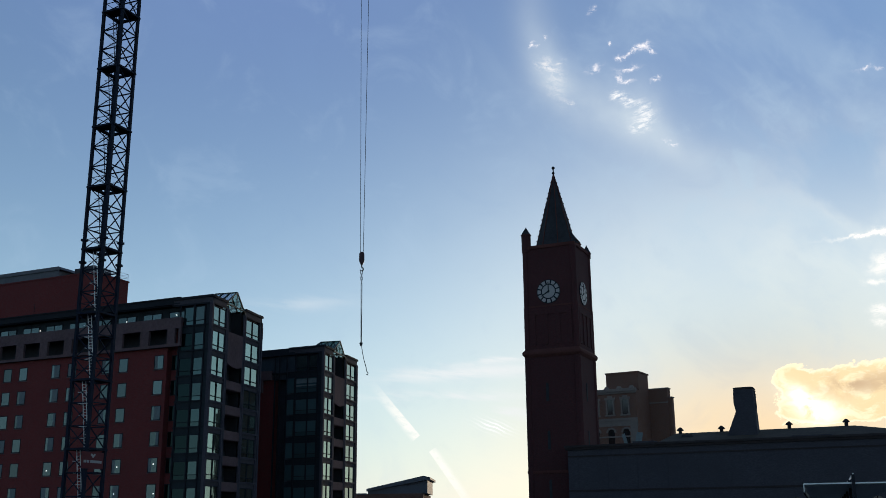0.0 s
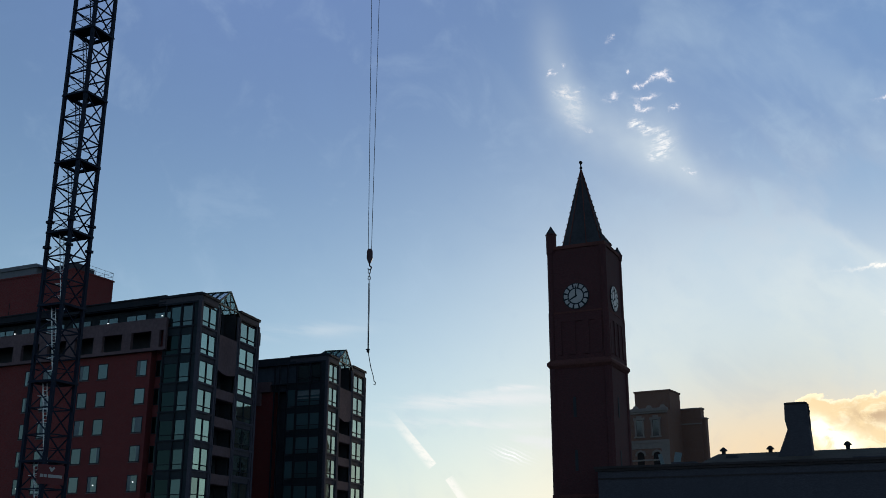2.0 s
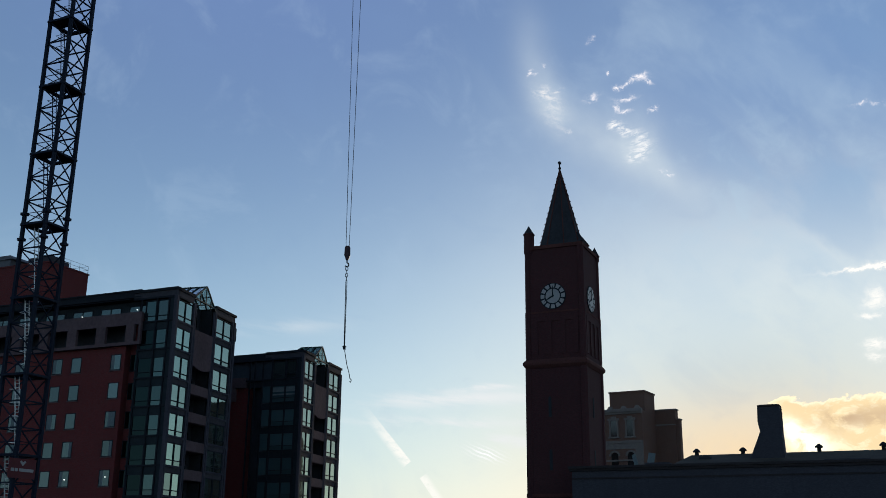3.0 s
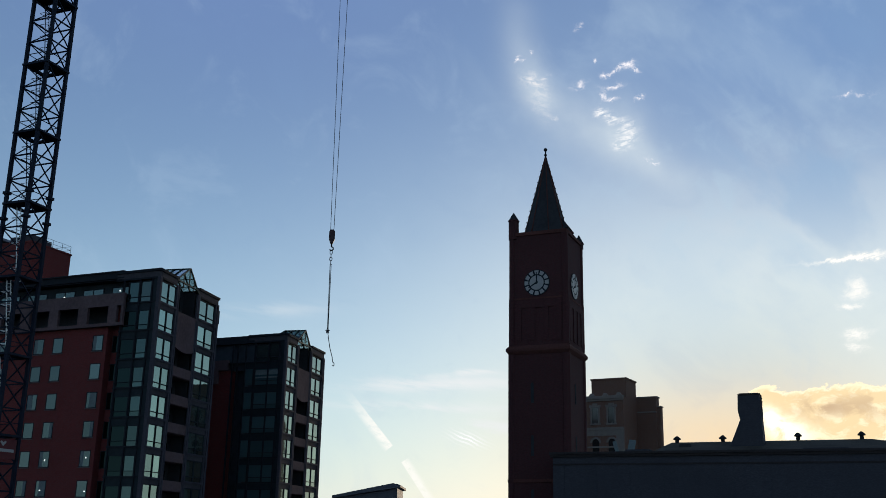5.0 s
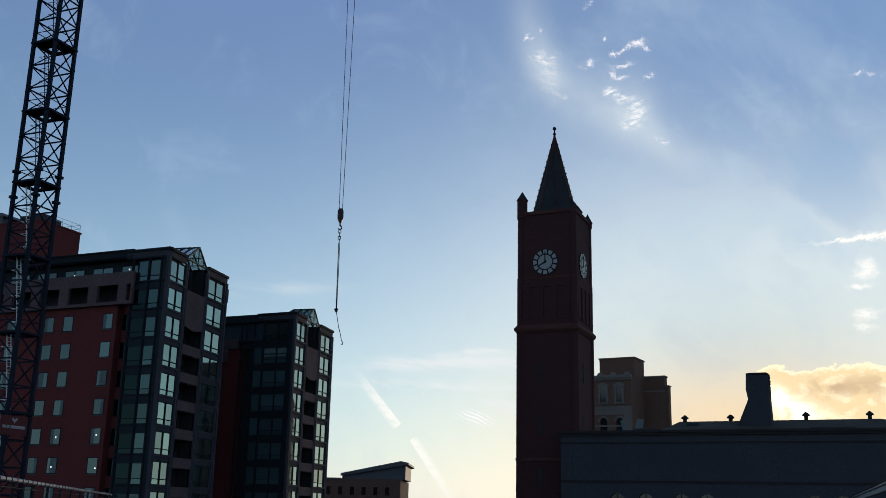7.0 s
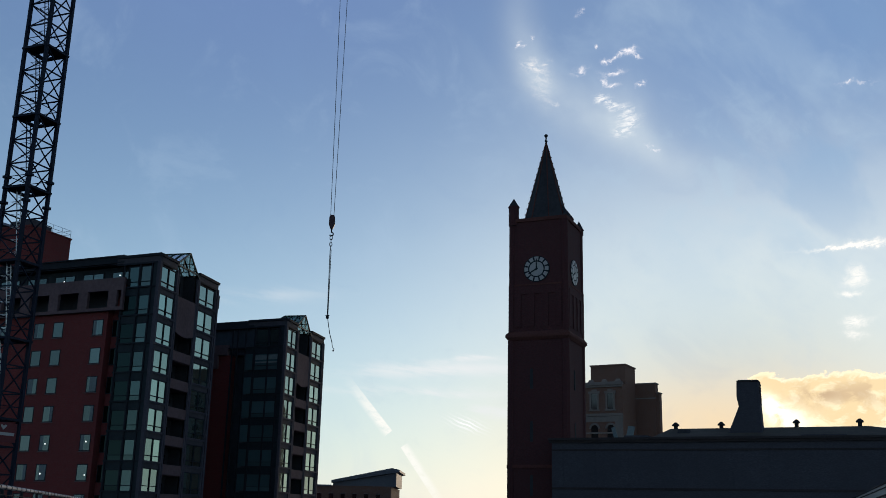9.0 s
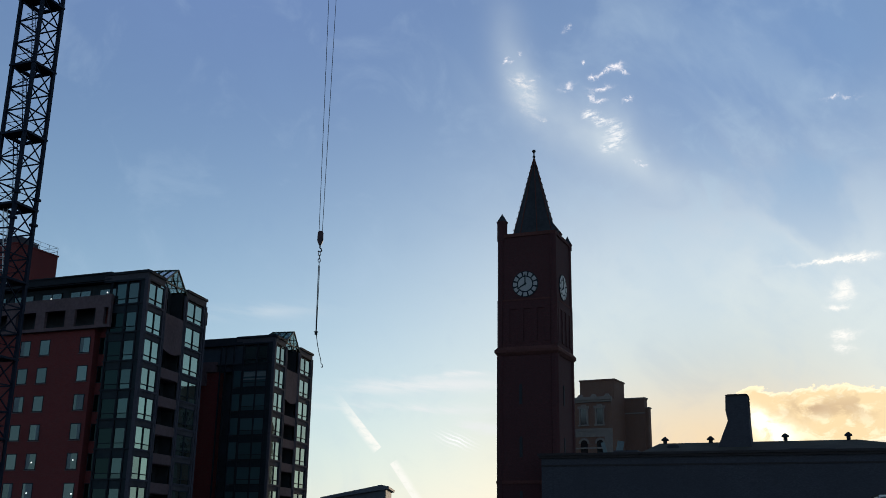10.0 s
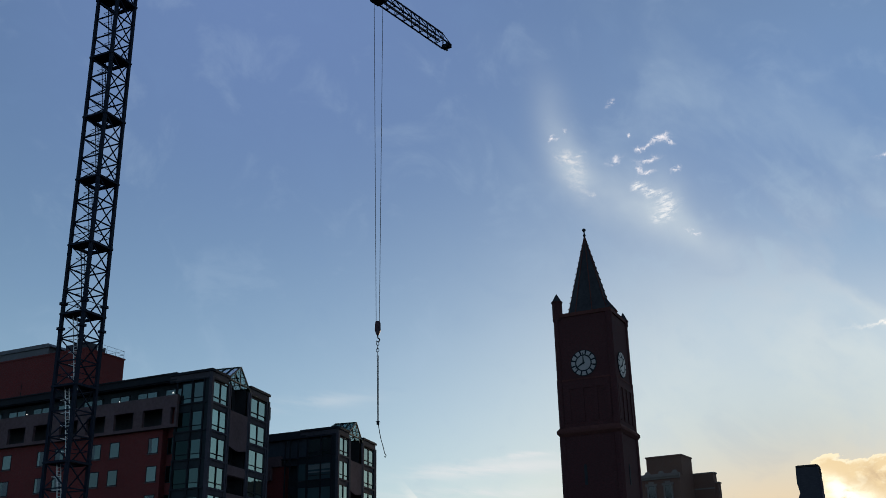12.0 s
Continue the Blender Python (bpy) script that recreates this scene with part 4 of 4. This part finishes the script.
each("coping", ((-10, 4.15, 8.36, 10.35, 29.0, 29.25), (4.15, 4.85, 8.65, 10.35, 27.1, 27.3), (0.0, 4.08, 8.08, 8.2, 26.0, 26.25),), STONE, block)
rows = [(-10, 0.1, -0.5, 0.3, 28.0, 28.6), (-10, 0.05, -0.3, 0.0, 27.6, 28.0), (-10, 0.1, -0.25, 0.0, 22.0, 22.5), (-10, 0.1, -0.12, 0.0, 20.9, 22.0), (-10, 0.05, -0.18, 0.0, 18.6, 18.9)]
each("cornice", rows, STONE, block, "pale stone cornice and bands")
for k in range(5, 9):
    part("parapet_crest", prism(bmesh.new(), [(-23.4 + 2.75 * k, -0.4), (-22.2 + 2.75 * k, -0.4), (-22.2 + 2.75 * k, 0.1), (-23.4 + 2.75 * k, 0.1)], 28.6, 29.15, 0.5, -22.8 + 2.75 * k, -0.15), STONE, block)
part("pier", boxes((-1.5, 0.06, -0.16, 0.0, 0, 20.9)), STONE, block)
for wx in (-5.75, -2.45, -9.05):
    w = part("window", boxes((wx - 0.95, wx - 0.62, -0.16, 0.1, 23.3, 26.4), (wx + 0.62, wx + 0.95, -0.16, 0.1, 23.3, 26.4), (wx - 1.15, wx + 1.15, -0.25, 0.1, 26.4, 26.85), (wx - 0.5, wx + 0.5, -0.2, 0.1, 26.85, 27.2),
                             (wx - 1.1, wx + 1.1, -0.25, 0.1, 23.0, 23.3)), STONE, block, "rectangular window in a pale stone surround")
    part("pane", boxes((wx - 0.62, wx + 0.62, -0.03, 0.02, 23.3, 26.4)), GREY_GLASS, w)
    outer = [(wx + 1.1 * math.cos(math.pi * k / 10), 19.6 + 1.1 * math.sin(math.pi * k / 10)) for k in range(11)]
    inner = [(wx + 0.72 * math.cos(math.pi * k / 10), 19.6 + 0.72 * math.sin(math.pi * k / 10)) for k in range(10, -1, -1)]
    bm = slab(bmesh.new(), outer + inner, -0.16, 0.1)
    w = part("arched_window", bm, STONE, block, "arched window with a pale stone hood")
    part("pane", slab(bmesh.new(), arch(wx, 1.4, 16.6, 19.6), -0.03, 0.02), GREY_GLASS, w)

# ---- low building far off ----
FAR = pose(-24.0, 230.0, 0, 0, 0, -3.0)
far = thing("warehouse", FAR, "far brick warehouse with a dark sloping upper wall", "building")
part("wall", boxes((-6, 17.6, 0, 25, 0, 8.6)), BROWN_BRICK, far)
bm = slab(bmesh.new(), [(4.6, 8.6), (18.6, 8.6), (18.6, 11.6), (4.6, 9.2)], 0.3, 18)
part("upper_wall", bm, DARK_CLAD, far)
part("roof", slab(bmesh.new(), [(4.3, 9.2), (19.3, 11.78), (19.3, 12.25), (17.6, 12.6), (4.3, 9.75)], -0.4, 19), DARK_CLAD, far, "dark overhanging mono-pitch roof")
each("parapet", ((-6, 4.3, -0.2, 0.4, 8.4, 8.75),), DARK_CLAD, far)
for k in range(6):
    w = part("window", boxes((1.2 + 2.6 * k, 2.2 + 2.6 * k, -0.05, 0.05, 5.0, 5.1), (1.2 + 2.6 * k, 2.2 + 2.6 * k, -0.05, 0.05, 6.9, 7.0)), STONE, far)
    part("pane", boxes((1.25 + 2.6 * k, 2.15 + 2.6 * k, -0.02, 0.03, 5.1, 6.9)), GREY_GLASS, w)

# ---- tower crane ----
MAST = Vector((-36.25, 87.8, 0))
MAST_W, MAST_TOP, PITCH = 1.28, 85.2, 6.82
face_turn = math.degrees(math.atan2(MAST.y, MAST.x)) - 45
crane = thing("tower_crane", Matrix.Translation(MAST) @ pose(0, 0, 0, 0, 0, face_turn), "tall tower crane with a dark blue lattice mast", "crane")
CORNERS = [(-MAST_W, -MAST_W), (MAST_W, -MAST_W), (MAST_W, MAST_W), (-MAST_W, MAST_W)]
for cx, cy in CORNERS:
    bm = boxes((cx - 0.145, cx + 0.145, cy - 0.145, cy + 0.145, 0.5, MAST_TOP))
    for z in (30.6, 28.2):
        box(bm, cx - 0.27, cx + 0.27, cy - 0.27, cy + 0.27, z - 0.12, z + 0.12)
    part("chord", bm, CRANE_BLUE, crane)
part("footing", boxes((-3, 3, -3, 3, 0, 0.6), bevel=0.05), CONCRETE, crane)


def lattice_pieces():
    """End points of one section's bars: level bars and single slanting braces on the four faces."""
    n = 3
    for i in range(4):
        (ax, ay), (bx, by) = CORNERS[i], CORNERS[(i + 1) % 4]
        for k in range(n):
            z0, z1 = PITCH * k / n, PITCH * (k + 1) / n
            yield "level_bar", (ax, ay, z0), (bx, by, z0), 0.08
            yield "brace", (ax, ay, z1), (bx, by, z0), 0.065


def gusset():
    """The level ring at the foot of a section."""
    bm = bmesh.new()
    h, g = MAST_W + 0.2, MAST_W - 0.2
    for x0, x1, y0, y1 in ((-h, h, -h, -g), (-h, h, g, h), (-h, -g, -g, g), (g, h, -g, g)):
        box(bm, x0, x1, y0, y1, -0.1, 0.1)
    bmesh.ops.remove_doubles(bm, verts=bm.verts, dist=0.001)
    return mesh_of("mast_section", bm, CRANE_BLUE)


w = MAST_W - 0.1
DECK = bmesh.new()
prism(DECK, [(-w, -w), (w, -w), (w, 0.1), (0.1, 0.1), (0.1, w), (-w, w)], 0, 0.06)
DECK = mesh_of("platform", DECK, CRANE_BLUE)
GUARD = mesh_of("guard_rail", beam(bmesh.new(), (-w, -w, 0), (w, -w, 0), 0.04), CRANE_BLUE)
EDGE = mesh_of("edge_beam", beam(bmesh.new(), (-w, -w, 0), (w, -w, 0), 0.09), CRANE_BLUE)


def ladder(mat):
    bm = bmesh.new()
    a, b = Vector((0.85, 0.75, 0.05)), Vector((-0.2, 0.75, PITCH))
    side = Vector((0, 0.22, 0))
    beam(bm, a - side, b - side, 0.04), beam(bm, a + side, b + side, 0.04)
    for k in range(1, 22):
        p = a.lerp(b, k / 22)
        beam(bm, p - side, p + side, 0.022)
    for k in range(1, 6):
        p = a.lerp(b, k / 6) + Vector((-0.55, 0, 0))
        beam(bm, p - side * 1.6, p + side * 1.6, 0.025), beam(bm, p - side * 1.6, p - side * 1.6 + Vector((0.55, 0, 0)), 0.025), beam(bm, p + side * 1.6, p + side * 1.6 + Vector((0.55, 0, 0)), 0.025)
    beam(bm, a - side + Vector((-0.55, 0, 0.6)), b - side + Vector((-0.55, 0, 0)), 0.02)
    return mesh_of("ladder", bm, mat)


LADDER, BRIGHT_LADDER, GUSSET = ladder(CRANE_BLUE), ladder(GALVANISED), gusset()
BARS = [(name, mesh_of(name, beam(bmesh.new(), a, b, r), CRANE_BLUE)) for name, a, b, r in lattice_pieces()]
JOINED = bmesh.new()
for name, a, b, r in lattice_pieces():
    beam(JOINED, a, b, r)
JOINED = mesh_of("lattice", JOINED, CRANE_BLUE)
z = 29.6 - PITCH * 4
while z < MAST_TOP - PITCH * 0.6:
    section = part("mast_section", GUSSET, CRANE_BLUE, crane, m=pose(0, 0, z))
    if 22 < z < 58:
        for name, me in BARS:
            part(name, me, CRANE_BLUE, section)
    else:
        tagged(part("lattice", JOINED, CRANE_BLUE, section), kind="stuff")
    part("platform", DECK, CRANE_BLUE, section, m=pose(0, 0, 0.02))
    for turn in (0, 90, 180, 270):
        part("edge_beam", EDGE, CRANE_BLUE, section, m=pose(0, 0, 0.03, 0, 0, turn))
        part("guard_rail", GUARD, CRANE_BLUE, section, m=pose(0, 0, 1.1, 0, 0, turn))
    part("ladder", BRIGHT_LADDER if z < 29 else LADDER, CRANE_BLUE, section)
    z += PITCH
# banner with plain bars of lettering
banner = part("banner", boxes((-1.5, 1.5, -0.03, 0.03, 0, 1.6)), SIGN_RED, crane, "red banner with white bars of lettering", pose(-0.75, -1.62, 7.2) @ pose(0, 0, 0, 0, 0, 0))
each("lettering_bar", ((-1.25, -0.9, -0.06, -0.035, 0.55, 0.8), (-0.8, -0.5, -0.06, -0.035, 0.55, 0.8), (-0.35, 1.25, -0.06, -0.035, 0.55, 0.8)), DIAL, banner)
part("mark", slab(bmesh.new(), [(-0.35, 1.35), (0, 1.0), (0.35, 1.35), (0.2, 1.45), (0, 1.3), (-0.2, 1.45)], -0.06, -0.035), DIAL, banner)
# slewing ring, cab, counter-jib and jib
TIP = Vector((-2.6, 135.4, 0)) - MAST
JIB_LEN = TIP.length
jib_turn = math.degrees(math.atan2(TIP.y, TIP.x)) - face_turn
JT = pose(0, 0, MAST_TOP, 0, 0, jib_turn)
head = part("slewing_unit", prism(bmesh.new(), ring(16, 1.5), 0, 1.4), CRANE_BLUE, crane, m=JT)
bm = boxes((0.6, 2.4, -2.6, -1.3, -0.6, 1.5), bevel=0.12)
part("cab", bm, WHITE, head)


def truss(length, half, high, step, r):
    bm = bmesh.new()
    n = int(length / step)
    for y in (-half, half):
        beam(bm, (0, y, 0), (length, y, 0), r * 1.5)
    beam(bm, (0, 0, high), (length - 1.0, 0, high), r * 1.6)
    for k in range(n):
        a, b = length * k / n, length * (k + 1) / n
        mid = min((a + b) / 2, length - 1.0)
        beam(bm, (a, -half, 0), (a, half, 0), r * 0.8)
        beam(bm, (a, -half, 0), (b, half, 0), r * 0.6)
        for y in (-half, half):
            beam(bm, (a, y, 0), (mid, 0, high), r * 0.8), beam(bm, (b, y, 0), (mid, 0, high), r * 0.8)
    beam(bm, (length, -half, 0), (length, half, 0), r * 1.5)
    return bm


jib = part("jib", truss(JIB_LEN, 0.85, 1.9, 1.9, 0.085), CRANE_BLUE, crane, "dark lattice jib", JT @ pose(0, 0, 1.4))
part("jib_end", boxes((JIB_LEN - 0.5, JIB_LEN + 0.35, -0.7, 0.7, -0.3, 0.35), (JIB_LEN - 0.2, JIB_LEN + 0.1, -0.15, 0.15, -0.75, -0.3), (JIB_LEN + 0.05, JIB_LEN + 0.3, -0.2, 0.2, 0.35, 1.0), bevel=0.05), IRON, jib)
part("walkway", boxes((2, JIB_LEN - 2, -0.25, 0.25, 0.1, 0.14)), GALVANISED, jib)
part("counter_jib", boxes((-16, -1, -0.9, -0.7, 1.4, 1.9), (-16, -1, 0.7, 0.9, 1.4, 1.9), (-16, -1, -0.7, 0.7, 1.45, 1.55), (-16, -12, -0.7, 0.7, 0.2, 1.4)), CRANE_BLUE, crane, m=JT)
part("apex", prism(bmesh.new(), [(-1, -0.8), (1, -0.8), (1, 0.8), (-1, 0.8)], 1.4, 8.5, 0.15), CRANE_BLUE, crane, m=JT)
bm = bmesh.new()
beam(bm, (0, 0, 8.4), (JIB_LEN * 0.6, 0, 3.3), 0.06), beam(bm, (0, 0, 8.4), (-14, 0, 1.9), 0.06)
part("tie_bar", bm, CRANE_BLUE, crane, m=JT)
part("trolley", boxes((JIB_LEN * 0.7202 - 0.9, JIB_LEN * 0.7202 + 0.9, -0.9, 0.9, 1.0, 1.3), bevel=0.05), IRON, crane, m=JT)

# ---- load block hanging from the jib ----
HX, HY = -12.02, 122.08
block_thing = thing("crane_hook_block", Matrix.Translation((HX, HY, 0)) @ pose(0, 0, 0, 0, 0, 5), "dark hook block with chain and slings on two ropes", "crane hook")
bm = bmesh.new()
for sx in (-1, 1):
    part("hoist_rope", beam(bmesh.new(), (sx * 0.62, 0, 86.1), (sx * 0.2, 0, 38.0), 0.035, 6), ROPE, block_thing)
bm = bmesh.new()
slab(bm, [(-0.22, 38.4), (0.22, 38.4), (0.36, 38.1), (0.38, 37.2), (0.14, 36.6), (-0.14, 36.6), (-0.38, 37.2), (-0.36, 38.1)], -0.25, 0.25)
bmesh.ops.bevel(bm, geom=bm.edges[:], offset=0.04, segments=1, affect="EDGES")
part("pulley_housing", bm, HOOK_RED, block_thing)
bm = bmesh.new()
beam(bm, (0, 0, 36.7), (0, 0, 36.2), 0.09, 8)
pts = [(0.24 * math.sin(a), 35.95 + 0.24 * math.cos(a)) for a in (0, 0.6, 1.2, 1.8, 2.4, 3.0, 3.6, 4.2)]
for p, q in zip(pts, pts[1:]):
    beam(bm, (p[0], 0, p[1]), (q[0], 0, q[1]), 0.08, 6)
part("hook", bm, IRON, block_thing)
bm = bmesh.new()
for k in range(4):
    zc, w = 35.45 - 0.42 * k, 0.16
    pts = [(w * math.cos(a), 0.27 * math.sin(a)) for a in [2 * math.pi * j / 8 for j in range(9)]]
    for p, q in zip(pts, pts[1:]):
        if k % 2:
            beam(bm, (0, p[0], zc + p[1]), (0, q[0], zc + q[1]), 0.045, 5)
        else:
            beam(bm, (p[0], 0, zc + p[1]), (q[0], 0, zc + q[1]), 0.045, 5)
part("chain", bm, IRON, block_thing)
bm = beam(bmesh.new(), (-0.05, 0, 33.95), (0.02, 0, 25.6), 0.05, 6)
beam(bm, (0.08, 0.05, 33.95), (0.10, 0.05, 25.6), 0.04, 6)
part("sling", bm, ROPE, block_thing)
part("shackle", boxes((-0.12, 0.22, -0.12, 0.12, 25.2, 25.65), (-0.22, 0.3, -0.06, 0.06, 25.5, 25.62), bevel=0.03), IRON, block_thing)
bm = bmesh.new()
pts = [(0.1, 25.2), (0.25, 24.3), (0.45, 23.3), (0.75, 22.3), (0.85, 21.7), (1.05, 21.5), (0.98, 21.2), (0.82, 21.3)]
for p, q in zip(pts, pts[1:]):
    beam(bm, (p[0], 0, p[1]), (q[0], 0, q[1]), 0.045, 6)
part("tag_line", bm, ROPE, block_thing)

# ---- fence top and canopy near the street ----
FENCE_A, FENCE_B = Vector((-8.1, 19.8, 0)), Vector((-14.0, 46.0, 0))
along = FENCE_B - FENCE_A
fence = thing("site_fence", Matrix.Translation(FENCE_A) @ pose(0, 0, 0, 0, 0, math.degrees(math.atan2(along.y, along.x))), "mesh site fence with a pale tube rail and black ties", "fence")
FL, FZ = along.length, 2.15
part("top_rail", beam(bmesh.new(), (-6, 0, FZ), (FL, 0, FZ), 0.045, 8), PALE_PIPE, fence, "pale grey tube rail")
for k in range(15):
    part("post", beam(bmesh.new(), (-6 + k * 2.6, 0.08, 0), (-6 + k * 2.6, 0.08, FZ), 0.035, 8), IRON, fence)
for k in range(55):
    part("tie", beam(bmesh.new(), (-6 + k * 0.68, 0, FZ), (-5.96 + k * 0.68, 0, FZ), 0.056, 8), IRON, fence)
bm = bmesh.new()
for k in range(3):
    beam(bm, (-6, 0.03, 0.2 + k * 0.9), (FL, 0.03, 0.2 + k * 0.9), 0.012)
part("wire_mesh", bm, IRON, fence)

canopy = thing("street_canopy", pose(25.0, 58.5, 0, 0, 0, 250.5), "pale sheet-metal canopy with dark trim on posts", "canopy")
part("fascia", boxes((-24, 18, -0.05, 0.0, 3.18, 3.60)), METAL_ROOF, canopy, "pale metal fascia")
each("trim", ((-24, 18, -0.10, -0.05, 3.60, 3.66), (-24, 18, -0.10, -0.05, 3.44, 3.48), (-24, 18, -0.10, -0.05, 3.12, 3.18),), FRAME, canopy)
part("roof_sheet", boxes((-24, 18, 0.0, 5.0, 3.55, 3.62)), METAL_ROOF, canopy)
part("gutter", beam(bmesh.new(), (-24, 2.5, 4.05), (18, 2.5, 4.05), 0.05, 6), GALVANISED, canopy)
for x in range(-22, 19, 8):
    part("post", boxes((x - 0.08, x + 0.08, 2.4, 2.56, 0, 4.05)), FRAME, canopy)
